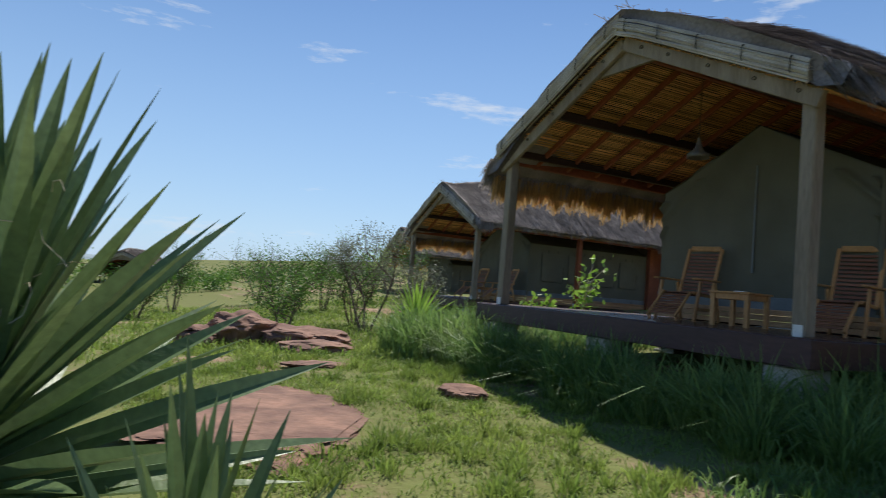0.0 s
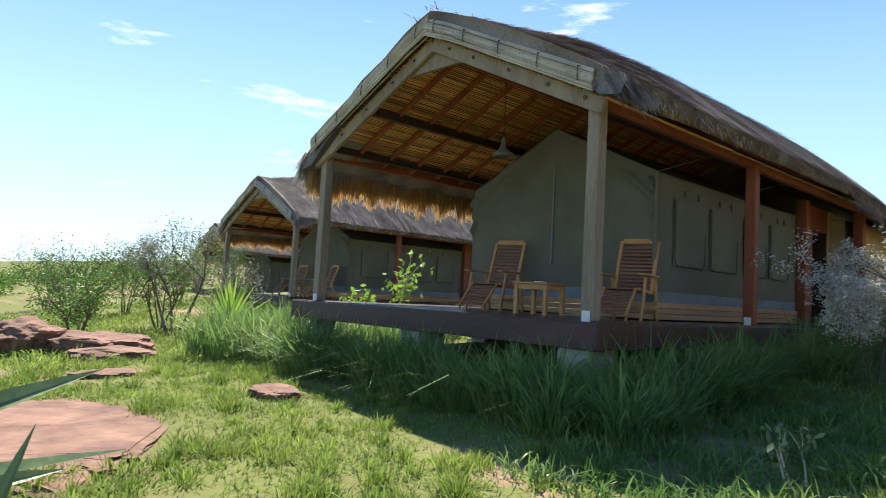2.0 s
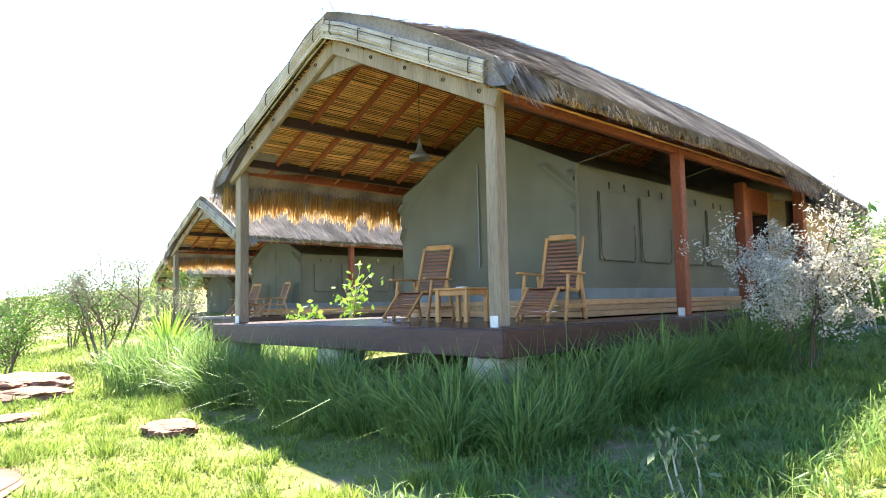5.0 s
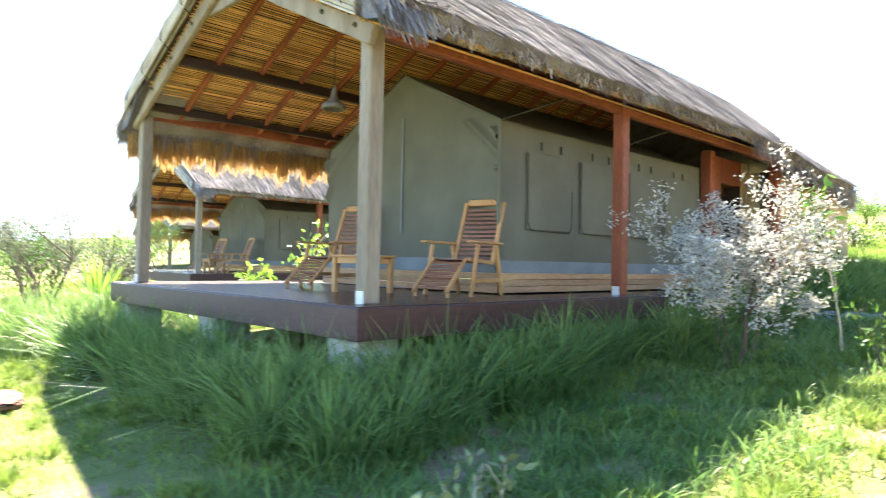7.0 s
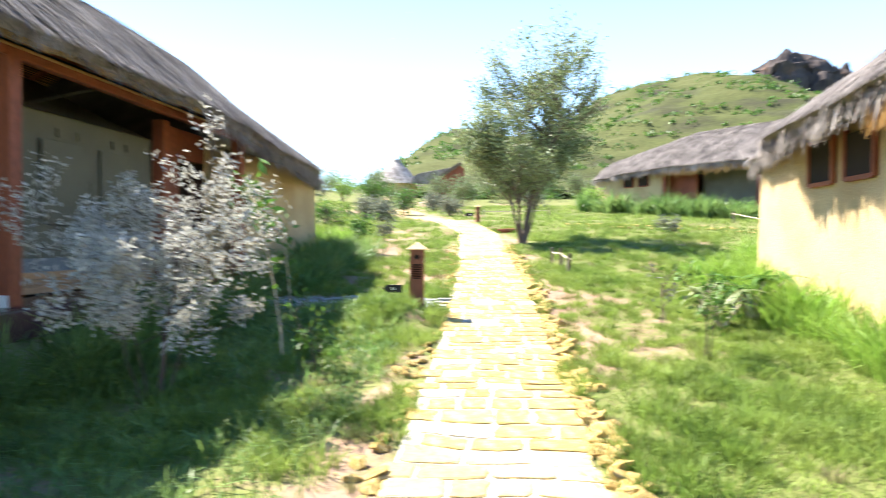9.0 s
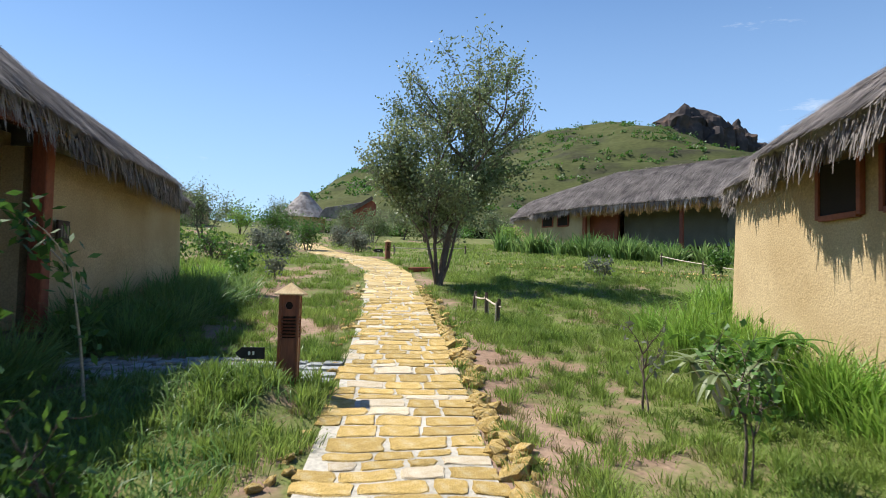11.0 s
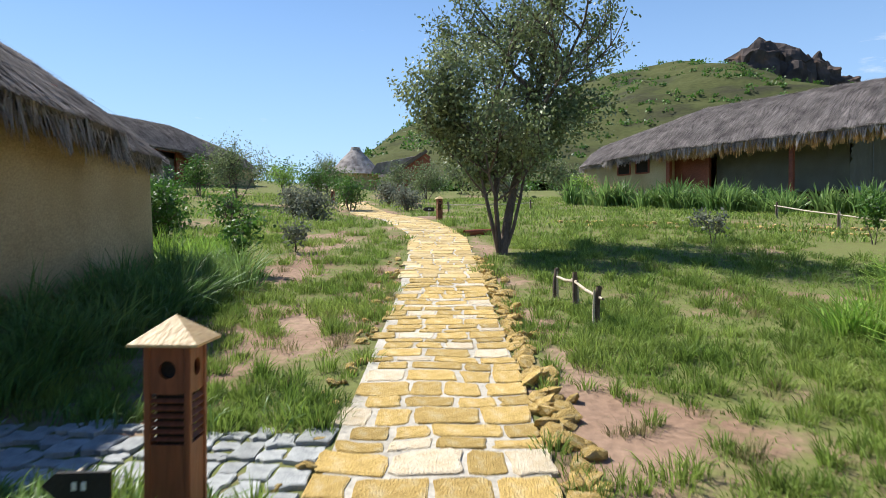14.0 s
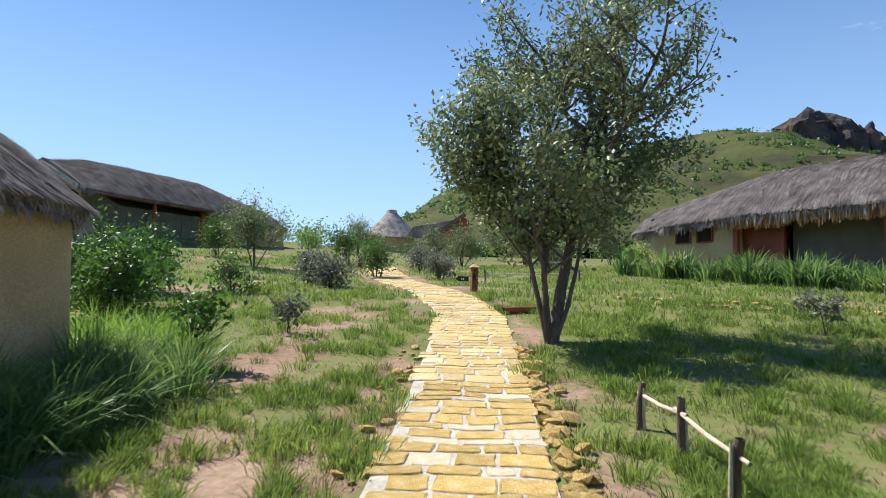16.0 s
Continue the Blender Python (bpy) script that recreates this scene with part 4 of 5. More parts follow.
# beside and beyond the path
FAR = ((17.2, 1.9, 1.3, M_BUSH, 3000, "dense green bush beside a cabin wall"), (18.6, 3.0, 1.5, M_BUSH, 3600, "dense dark green bush beside a cabin"), (20.1, 3.4, 1.5, M_BUSH, 3400, "dense dark green bush beside a cabin"),
       (22.0, 4.3, 1.6, M_BUSH, 3000, "dense green bush beside a cabin"), (14.9, -0.55, 0.9, M_BUSH, 500, "small twiggy green sapling"), (22.3, 2.2, 0.8, M_BUSH, 700, "small leafy sapling"), (17.6, -0.8, 0.5, M_OLIVE, 260, "tiny twiggy shrub"),
       (24.5, 0.6, 0.8, M_OLIVE, 1500, "low grey shrub"), (26.0, 1.6, 0.9, M_OLIVE, 1700, "low grey shrub"), (31.5, 5.6, 2.6, M_LEAF, 4200, "rounded grey-green tree"), (34.0, 8.2, 1.7, M_BUSH, 2500, "green bush"),
       (30.0, 0.6, 1.2, M_BUSH, 1600, "small green tree by the path"), (33.5, -0.4, 1.0, M_OLIVE, 1500, "grey shrub"), (29.8, -1.6, 0.9, M_OLIVE, 1300, "low reddish-grey shrub"), (37.0, 3.4, 1.8, M_BUSH, 2600, "green bush"),
       (39.0, -1.5, 1.9, M_LEAF, 3000, "grey-green bush"), (42.0, -4.5, 2.0, M_LEAF, 3000, "grey-green bush"), (36.0, -5.5, 1.5, M_OLIVE, 2200, "grey shrub"), (44.0, -9.0, 2.2, M_LEAF, 3000, "grey-green bush"),
       (47.0, 5.5, 2.4, M_LEAF, 3000, "dark grey-green tree"), (46.0, 0.5, 2.2, M_LEAF, 3000, "dark green tree"), (44.0, 11.0, 2.0, M_BUSH, 2400, "green bush"), (50.0, 15.0, 2.4, M_BUSH, 2400, "green bush"), (40.0, 6.2, 1.6, M_LIME, 1800, "bright green bush"),
       (19.0, -9.2, 0.6, M_OLIVE, 320, "small twiggy shrub in shade"), (17.8, -13.6, 1.3, M_OLIVE, 2400, "grey-leaved shrub"), (18.6, -12.2, 0.8, M_BUSH, 500, "small leafy sapling"), (48.0, -3.0, 2.4, M_LEAF, 3000, "dark green tree"), (35.0, -8.8, 1.2, M_LIME, 1500, "bright green clump"),
       (4.4, -2.7, 0.5, M_BUSH, 120, "low leafy shrub"), (7.0, -6.4, 0.7, M_OLIVE, 40, "bare thin twiggy sapling stem"), (5.26, -6.45, 0.75, M_BUSH, 220, "small leafy sapling in bare soil"))
for k, (x, y, h, mat, n, lab) in enumerate(FAR):
    thin = n < 600
    stems = ((0.06, 0.04, h * 0.8, 0.014), (0.02, -0.12, h * 0.6, 0.01)) if thin else ((-0.35, 0.15, h * 0.55, 0.03), (0.35, 0.1, h * 0.6, 0.03), (0.05, -0.4, h * 0.5, 0.025), (0.0, 0.35, h * 0.55, 0.025), (0.0, 0.0, h * 0.62, 0.03))
    near = x < 10
    plant("sapling" if thin else "bush", x, y, stems, 80 + k, mat, n, 0.075 if near else 0.1, 0.04 if near else 0.055, lab, 2, 0.85, 0.07 if thin else 0.17, first=0.6 if thin else 0.3)


def sword_leaf(length, width, rng, droop):
    """A folded pointed leaf along +x that bends down by droop."""
    vs, fs, n = [], [], 8
    for k in range(n + 1):
        t = k / n
        w = width * (0.55 + 1.25 * t - 1.8 * t ** 2.4) if t > 0 else width * 0.55
        w = max(w, 0.001) if k < n else 0.0015
        x, z = length * t, -droop * length * t * t
        vs += [(x, -w / 2, z + w * 0.22), (x, 0, z), (x, w / 2, z + w * 0.22)]
        if k:
            a = (k - 1) * 3
            fs += [(a, a + 1, a + 4, a + 3), (a + 1, a + 2, a + 5, a + 4)]
    me = bpy.data.meshes.new("leaf")
    me.from_pydata(vs, [], fs)
    return me


def rosette(name, x, y, z, n, length, width, mat, seed, label, low=5, high=80, droop=0.12, stem=0.3, fibres=0):
    rng = np.random.default_rng(seed)
    ob = thing(name, pose(x, y, z), label, "plant")
    tube("stem", [(0, 0, -0.1), (0, 0, stem)], [0.09, 0.06], M_BARK, ob, 8)
    for k in range(n):
        me = sword_leaf(length * rng.uniform(0.75, 1.1), width * rng.uniform(0.8, 1.15), rng, droop * rng.uniform(0.3, 1.4))
        leaf = link_mesh("leaf", me, mat, ob)
        tilt = -(low + (high - low) * (k / n) ** 0.9)
        leaf.matrix_local = pose(0, 0, stem * (0.5 + 0.5 * k / n), 0, 0, k * 137.5 + rng.uniform(-9, 9)) @ pose(0, 0, 0, 0, tilt + rng.uniform(-6, 6), 0) @ pose(0.02, 0, 0, rng.uniform(-50, 50))
    for k in range(fibres):
        a, h = rng.uniform(0, 6.28), rng.uniform(0.25, 0.6) * length
        p = Vector((0.35 * h * math.cos(a), 0.35 * h * math.sin(a), stem + h))
        pts, d = [], Vector((math.cos(a), math.sin(a), rng.uniform(-0.6, 0.2)))
        for i in range(7):
            pts.append(tuple(p))
            d = (d + Vector(rng.normal(0, 0.45, 3)) + Vector((0, 0, -0.15))).normalized()
            p = p + d * 0.045
        tube("fibre", pts, 0.0018, M_PALEWOOD, ob, 4, "pale curling leaf fibre")
    return ob


rosette("sisal_plant", -6.24, -1.25, -1.15, 108, 1.2, 0.135, M_AGAVE, 4, "large sisal plant with long grey-green sword leaves", -12, 88, 0.03, 0.85, 26)
rosette("sisal_plant", -5.68, -2.42, -1.12, 30, 0.62, 0.06, M_AGAVE, 9, "smaller sisal plant with stiff green sword leaves", 42, 88, 0.04, 0.5)
rosette("fan_palm", 1.0, 10.3, -1.05, 80, 1.15, 0.06, M_LIME, 14, "young fan palm with stiff yellow-green leaves", 5, 86, 0.15, 0.3)


def drooping_shrub(x, y, seed, stems, label, mat, size=1.0):
    """Thick pale stems that each end in a whorl of long hanging leaves."""
    rng = np.random.default_rng(seed)
    ob = thing("frangipani", pose(x, y, surface_z(x, y) - 0.02), label, "shrub")
    for k in range(stems):
        a = 2 * math.pi * k / stems + rng.uniform(-0.4, 0.4)
        h, r = rng.uniform(0.35, 0.6) * size, rng.uniform(0.15, 0.42) * size
        p = [(0, 0, -0.03), (r * 0.4 * math.cos(a), r * 0.4 * math.sin(a), h * 0.45), (r * math.cos(a), r * math.sin(a), h)]
        tube("stem", p, [0.026 * size, 0.022 * size, 0.018 * size], M_PALEWOOD, ob, 6)
        for j in range(9):
            me = sword_leaf(rng.uniform(0.2, 0.32) * size, 0.085 * size, rng, rng.uniform(0.7, 1.5))
            leaf = link_mesh("leaf", me, mat, ob)
            leaf.matrix_local = pose(*p[2], 0, 0, j * 137.5) @ pose(0, 0, 0, 0, rng.uniform(-60, 5), 0)
    return ob


drooping_shrub(7.45, -7.65, 3, 9, "frangipani with pale stems and long drooping leaves", M_BUSH, 0.98)
drooping_shrub(6.9, -7.1, 13, 5, "low frangipani with grey-green drooping leaves", M_LEAF, 0.9)
plant("frangipani", -1.2, -2.4, ((0.15, 0.05, 0.26, 0.012), (-0.35, 0.0, 0.22, 0.010), (0.5, -0.15, 0.24, 0.010)), 63, M_LEAF, 70, 0.085, 0.04, "small frangipani with pale stems and few leaves", 1, 0.4, 0.06, first=0.95, bark=M_PALEWOOD)
plant("frangipani", 6.04, 10.5, ((0.12, 0.1, 1.2, 0.035), (-0.2, -0.1, 0.75, 0.03)), 61, M_LIME, 150, 0.22, 0.10, "upright lime-green frangipani between the cabins", 1, 0.6, 0.16, first=0.7, bark=M_PALEWOOD)
plant("frangipani", 4.64, 10.5, ((0.1, 0.1, 0.62, 0.03), (-0.15, -0.1, 0.55, 0.03)), 62, M_LIME, 110, 0.2, 0.10, "low lime-green frangipani between the cabins", 1, 0.6, 0.14, first=0.7, bark=M_PALEWOOD)
for k, (x, y, h) in enumerate(((4.7, -2.26, 1.4), (6.9, -1.62, 1.15))):
    plant("sapling", x, y, ((0.06, 0.05, h, 0.016),), 64 + k, M_BUSH, 120, 0.13, 0.055, "thin pale sapling with leaves on top", 1, 0.85, 0.09, first=0.95, bark=M_PALEWOOD)

# ---- rocks ----
def rock(name, x, y, sx, sy, sz, seed, label, mat=M_ROCK, lift=0.0, parent=None, square=1.0):
    bm = bmesh.new()
    bmesh.ops.create_icosphere(bm, subdivisions=5 if max(sx, sy) > 0.3 else 2, radius=1)
    o = Vector((seed * 3.1, seed * 1.7, 0))
    for v in bm.verts:
        q = v.co.copy()
        k = 1 + 0.3 * noise.noise(q * 1.2 + o) + 0.2 * noise.noise(q * 3 + o) + 0.09 * noise.noise(q * 7 + o) + 0.05 * noise.noise(q * 16 + o)
        zz = math.copysign(abs(q.z) ** 0.55, q.z)
        q.x, q.y = math.copysign(abs(q.x) ** square, q.x), math.copysign(abs(q.y) ** square, q.y)
        v.co = Vector((q.x * sx * k, q.y * sy * k, zz * sz * (0.9 + 0.25 * noise.noise(q * 2 + o))))
    ob = part(name, bm, mat, parent)
    ob.location = (x, y, surface_z(x, y) + lift)
    ob.rotation_euler = (0, 0, seed * 1.3)
    if parent is None:
        tagged(ob, label, "rock")
    return ob


rock("flat_rock", -2.2, 2.4, 0.36, 0.24, 0.07, 1, "flat reddish sandstone slab lying in grass", lift=0.04)
rock("rock_slab", -4.35, 2.0, 0.75, 1.35, 0.05, 2, "broad red rock slab flush with turf", lift=0.0, square=0.38)
rock("boulder", -3.3, 9.0, 0.75, 0.55, 0.45, 3, "rounded dark red boulder", lift=0.15)
rock("boulder", -2.2, 8.4, 0.95, 0.7, 0.3, 4, "broad weathered reddish boulder", lift=0.08)
rock("boulder", -2.3, 7.3, 0.6, 0.5, 0.16, 5, "low reddish boulder in grass", lift=0.03)
rock("boulder", -4.2, 8.6, 0.5, 0.4, 0.3, 6, "dark reddish boulder in grass", lift=0.1)
rock("flat_rock", -3.0, 5.0, 0.45, 0.3, 0.05, 7, "low flat stone in grass", lift=0.01)


# ---- grass ----
def inside_cabin(x, y):
    if -0.2 < x < 14.3 and 0.1 < y < 5.1:
        return True
    return -4.0 < x < 10.6 and -13.8 < y < -8.6


def paved(x, y):
    return path_distance(x, y) < 0.66 or (7.85 < x < 8.85 and -3.6 < y < -0.5) or ((x + 4.35) / 0.75) ** 2 + ((y - 2.0) / 1.35) ** 2 < 1


def grass_patch(name, count, area, height, width, per, rng, mat, label, want=None, lean=0.5, spread=0.05):
    base, hs = [], []
    x0, x1, y0, y1 = area
    tries = 0
    while len(base) < count and tries < count * 6:
        tries += 1
        x, y = rng.uniform(x0, x1), rng.uniform(y0, y1)
        if inside_cabin(x, y) or paved(x, y):
            continue
        w = want(x, y) if want else 1.0
        if rng.random() > w:
            continue
        base.append((x, y, surface_z(x, y) - 0.01))
        hs.append(0.55 + 0.6 * min(1, w))
    b = np.repeat(np.array(base), per, 0)
    n = len(b)
    b[:, :2] += rng.normal(0, spread, (n, 2))
    h = np.repeat(np.array(hs), per) * rng.uniform(height[0], height[1], n)
    v, f = blades(b, h, rng.normal(0, lean, (n, 2)), rng.uniform(width * 0.7, width * 1.3, n), rng)
    return tagged(np_mesh(name, v, f, mat), label, "grass", kind="stuff")


RNG = np.random.default_rng(77)


def near_want(x, y):
    return min(1.0, max(0.02, cover(x, y)) ** 1.9)


def clumps(name, count, area, rng, mat, label, height=(0.09, 0.2), radius=(0.05, 0.16), want=None, width=0.008, per=70, splay=0.55):
    """Separate round tussocks, each a spray of blades that lean outwards from its middle."""
    bases, leans, hs = [], [], []
    x0, x1, y0, y1 = area
    tries = 0
    while len(bases) < count and tries < count * 8:
        tries += 1
        x, y = rng.uniform(x0, x1), rng.uniform(y0, y1)
        if inside_cabin(x, y) or paved(x, y) or (want and rng.random() > want(x, y)):
            continue
        r, h = rng.uniform(*radius), rng.uniform(*height)
        n = int(per * rng.uniform(0.6, 1.3) * (0.5 + r / radius[1]))
        q = rng.normal(0, 0.5, (n, 2))
        q[:, 0] *= rng.uniform(0.8, 1.5)
        b = np.concatenate([q * r + [x, y], np.full((n, 1), surface_z(x, y) - 0.012)], 1)
        bases.append(b)
        leans.append(q * splay + rng.normal(0, 0.22, (n, 2)))
        hs.append(h * rng.uniform(0.5, 1.15, n))
    b = np.concatenate(bases)
    v, f = blades(b, np.concatenate(hs), np.concatenate(leans), rng.uniform(width * 0.6, width * 1.3, len(b)), rng)
    return tagged(np_mesh(name, v, f, mat), label, "grass", kind="stuff")


def tussock_want(x, y):
    t = noise.noise((x * 0.8, y * 0.8, 31.0))
    return min(1, max(0.12, 0.45 + t * 1.6)) * (0.45 + 0.55 * cover(x, y))


grass_patch("turf", 8500, (-1.0, 9.0, -8.4, -0.2), (0.03, 0.09), 0.008, 7, RNG, M_GRASS, "short green turf beside the path", near_want, 0.6)
grass_patch("turf", 7000, (9.0, 20.0, -10.5, 3.0), (0.03, 0.09), 0.010, 6, RNG, M_GRASS, "short green turf beside the path", near_want, 0.6)
grass_patch("turf", 8500, (-5.6, -0.3, -3.6, 9.0), (0.03, 0.085), 0.009, 6, RNG, M_GRASS, "short green lawn before the deck", near_want, 0.6)
grass_patch("turf", 7000, (19.0, 40.0, -20.0, 10.0), (0.08, 0.2), 0.024, 6, RNG, M_GRASS, "far green turf", near_want, 0.45, 0.12)
grass_patch("turf", 5000, (-9.0, 8.0, 5.4, 26.0), (0.08, 0.22), 0.022, 6, RNG, M_GRASS, "far green grass between cabins", near_want, 0.45, 0.12)
clumps("tussocks", 900, (2.0, 13.0, -8.4, -4.7), RNG, M_GRASS, "green grass tussocks on reddish soil", want=tussock_want)
clumps("tussocks", 620, (2.0, 15.0, -4.0, -0.4), RNG, M_GRASS, "green grass tussocks between bare soil", want=tussock_want)
clumps("tussocks", 700, (12.0, 23.0, -11.0, 3.0), RNG, M_GRASS, "green grass tussocks farther along the path", (0.1, 0.22), (0.08, 0.22), tussock_want, 0.011, 60)
clumps("tussocks", 640, (-5.4, 2.0, -3.6, 7.0), RNG, M_GRASS, "bright green grass tussocks in the lawn", (0.07, 0.19), (0.05, 0.14), tussock_want, 0.009, 55)
clumps("tussocks", 34, (6.5, 7.75, -3.55, -2.5), RNG, M_GRASS, "long green grass round the path light", (0.13, 0.24), (0.06, 0.14), None, 0.009, 75)
clumps("dry_tufts", 170, (1.0, 16.0, -8.5, -0.4), RNG, M_DRY, "dry straw-coloured grass tufts", (0.06, 0.15), (0.05, 0.12), lambda x, y: max(0.05, 0.9 - cover(x, y)), 0.006, 45)


def deck_want(x, y):
    return 1.0 if noise.noise((x * 1.4, y * 1.4, 2.0)) > -0.35 else 0.35


clumps("tall_grass", 105, (-1.2, 7.6, -1.1, -0.1), RNG, M_TALL, "tall green drooping grass along the deck's edge", (0.56, 0.9), (0.1, 0.19), deck_want, 0.014, 85, 0.85)
clumps("tall_grass", 66, (-1.25, -0.3, -0.6, 5.0), RNG, M_TALL, "tall green drooping grass before the deck", (0.56, 0.9), (0.1, 0.19), deck_want, 0.014, 85, 0.85)
grass_patch("tall_grass", 170, (-1.5, 0.2, 5.0, 6.6), (0.5, 0.95), 0.016, 14, RNG, M_TALL, "tall bright grass at the deck's corner", None, 0.4, 0.07)
grass_patch("tall_grass", 300, (0.2, 9.0, 5.4, 9.0), (0.3, 0.6), 0.016, 10, RNG, M_TALL, "tall grass between the cabins", deck_want, 0.4, 0.09)
clumps("tall_grass", 75, (8.9, 14.3, -1.1, 0.1), RNG, M_TALL, "tall drooping grass along the plaster wall", (0.5, 0.9), (0.12, 0.2), deck_want, 0.014, 80, 0.85)
# Lime leaf colour here makes the clump look sunlit.
clumps("tall_grass", 16, (14.4, 15.6, -0.6, 0.9), RNG, M_LIME, "tall grass at the wall's corner with sunlight in its colour", (0.6, 0.95), (0.12, 0.2), None, 0.015, 90)
clumps("tall_grass", 68, (1.5, 11.3, -8.5, -7.75), RNG, M_LIME, "tall light green grass along a plaster wall", (0.45, 0.8), (0.12, 0.2), deck_want, 0.015, 80)
grass_patch("tall_grass", 60, (12.2, 13.4, -10.4, -9.2), (0.5, 0.9), 0.016, 14, RNG, M_LIME, "clump of tall light green grass", None, 0.5, 0.07)
grass_patch("tall_grass", 900, (-2.4, 9.0, -3.3, -0.9), (0.08, 0.24), 0.013, 10, RNG, M_TALL, "long grass in the cabin's shade", deck_want, 0.6, 0.07)
clumps("reeds", 46, (24.5, 34.5, -16.5, -8.0), RNG, M_TALL, "tall broad-leaved reeds before a cabin", (0.7, 1.3), (0.2, 0.35), lambda x, y: 1.0 if abs((y + 15.6) - (x - 25.2) * 0.81) < 0.8 else 0.0, 0.06, 55)


# ---- furniture on the deck ----
def slatted(name, x0, x1, y0, y1, count, parent, m, thick=0.014):
    """Slats across y in a plane along x, posed by m."""
    step = (x1 - x0) / count
    for k in range(count):
        box("slat", x0 + k * step, x0 + k * step + step * 0.62, y0, y1, -thick / 2, thick / 2, M_SLAT, parent, 0.003, m)


def steamer_chair():
    """Folding slatted chair that faces -x, with its foot rest down."""
    ch = thing("deck_chair", None, "oiled teak folding deck chair with slatted foot rest", "chair", "deck chairs on the porch")
    seat_m = pose(0, 0, 0.38, 0, 4, 0)
    seat = box("seat_frame", -0.27, 0.27, -0.26, -0.22, -0.02, 0.02, M_CHAIR, ch, 0.006, seat_m)
    box("seat_frame", -0.27, 0.27, 0.22, 0.26, -0.02, 0.02, M_CHAIR, ch, 0.006, seat_m)
    slatted("slat", -0.25, 0.26, -0.22, 0.22, 9, seat, seat_m)
    back_m = pose(0.25, 0, 0.36, 0, -70, 0)
    back = thing("backrest")
    back.parent = ch
    for y0, y1 in ((-0.27, -0.225), (0.225, 0.27)):
        box("stile", 0, 0.76, y0, y1, -0.02, 0.02, M_CHAIR, back, 0.006, back_m)
    bm = bmesh.new()
    box_into(bm, 0.72, 0.80, -0.225, 0.225, -0.016, 0.016, 0.008, back_m)
    part("top_rail", bm, M_CHAIR, back)
    slatted("slat", 0.04, 0.70, -0.225, 0.225, 12, back, back_m)
    foot_m = pose(-0.27, 0, 0.40, 0, -42, 0)
    foot = thing("foot_rest")
    foot.parent = ch
    for y0, y1 in ((-0.22, -0.185), (0.185, 0.22)):
        box("rail", -0.52, 0, y0, y1, -0.018, 0.018, M_CHAIR, foot, 0.005, foot_m)
    slatted("slat", -0.47, -0.03, -0.185, 0.185, 8, foot, foot_m)
    for s in (-1, 1):
        y = s * 0.29
        beam("leg", (-0.30, y, 0.0), (-0.16, y, 0.56), 0.035, 0.05, M_CHAIR, ch, 0.006)
        beam("leg", (0.42, y, 0.0), (0.26, y, 0.56), 0.035, 0.05, M_CHAIR, ch, 0.006)
        beam("stretcher", (-0.26, y, 0.17), (0.37, y, 0.17), 0.028, 0.045, M_CHAIR, ch, 0.005)
        beam("arm", (-0.36, y, 0.585), (0.38, y, 0.585), 0.065, 0.028, M_CHAIR, ch, 0.008)
        beam("foot_leg", (-0.62, s * 0.2, 0.0), (-0.60, s * 0.2, 0.10), 0.03, 0.03, M_CHAIR, ch, 0.004)
    return ch


CHAIR = steamer_chair()
CHAIR.matrix_world = pose(1.89, 0.755, 0.0, 0, 0, 14)
copy_thing(CHAIR, pose(1.63, 2.88, 0.0, 0, 0, 14))
for x, y, z, turn in ((4.68, 13.99, -0.1, -2.3),):
    copy_thing(CHAIR, pose(x, y, z, 0, 0, turn) @ pose(1.6, 1.1, 0, 0, 0, -8))
    copy_thing(CHAIR, pose(x, y, z, 0, 0, turn) @ pose(1.5, 2.9, 0, 0, 0, 8))


def low_table(m):
    t = thing("side_table", m, "low square teak side table", "table", "side tables on the porch")
    for k in range(5):
        box("top_board", -0.27 + k * 0.108, -0.27 + k * 0.108 + 0.102, -0.27, 0.27, 0.40, 0.425, M_CHAIR, t, 0.004)
    for x in (-0.22, 0.22):
        for y in (-0.22, 0.22):
            box("leg", x - 0.028, x + 0.028, y - 0.028, y + 0.028, 0, 0.40, M_CHAIR, t, 0.005)
    for a in (-0.22, 0.22):
        box("apron", -0.19, 0.19, a - 0.012, a + 0.012, 0.33, 0.40, M_CHAIR, t, 0.003)
        box("apron", a - 0.012, a + 0.012, -0.19, 0.19, 0.33, 0.40, M_CHAIR, t, 0.003)


low_table(pose(1.17, 1.62, 0, 0, 0, 8))
low_table(pose(4.68, 13.99, -0.1, 0, 0, -2.3) @ pose(1.3, 2.0, 0))
book = thing("booklet", pose(1.17, 1.62, 0.426, 0, 0, 20), "small white booklet lying on a table", "booklet")
box("cover", -0.08, 0.08, -0.055, 0.055, 0, 0.008, M_WHITE, book, 0.002)
box("pages", -0.076, 0.076, -0.052, 0.052, 0.008, 0.016, M_WHITE, book, 0.002)


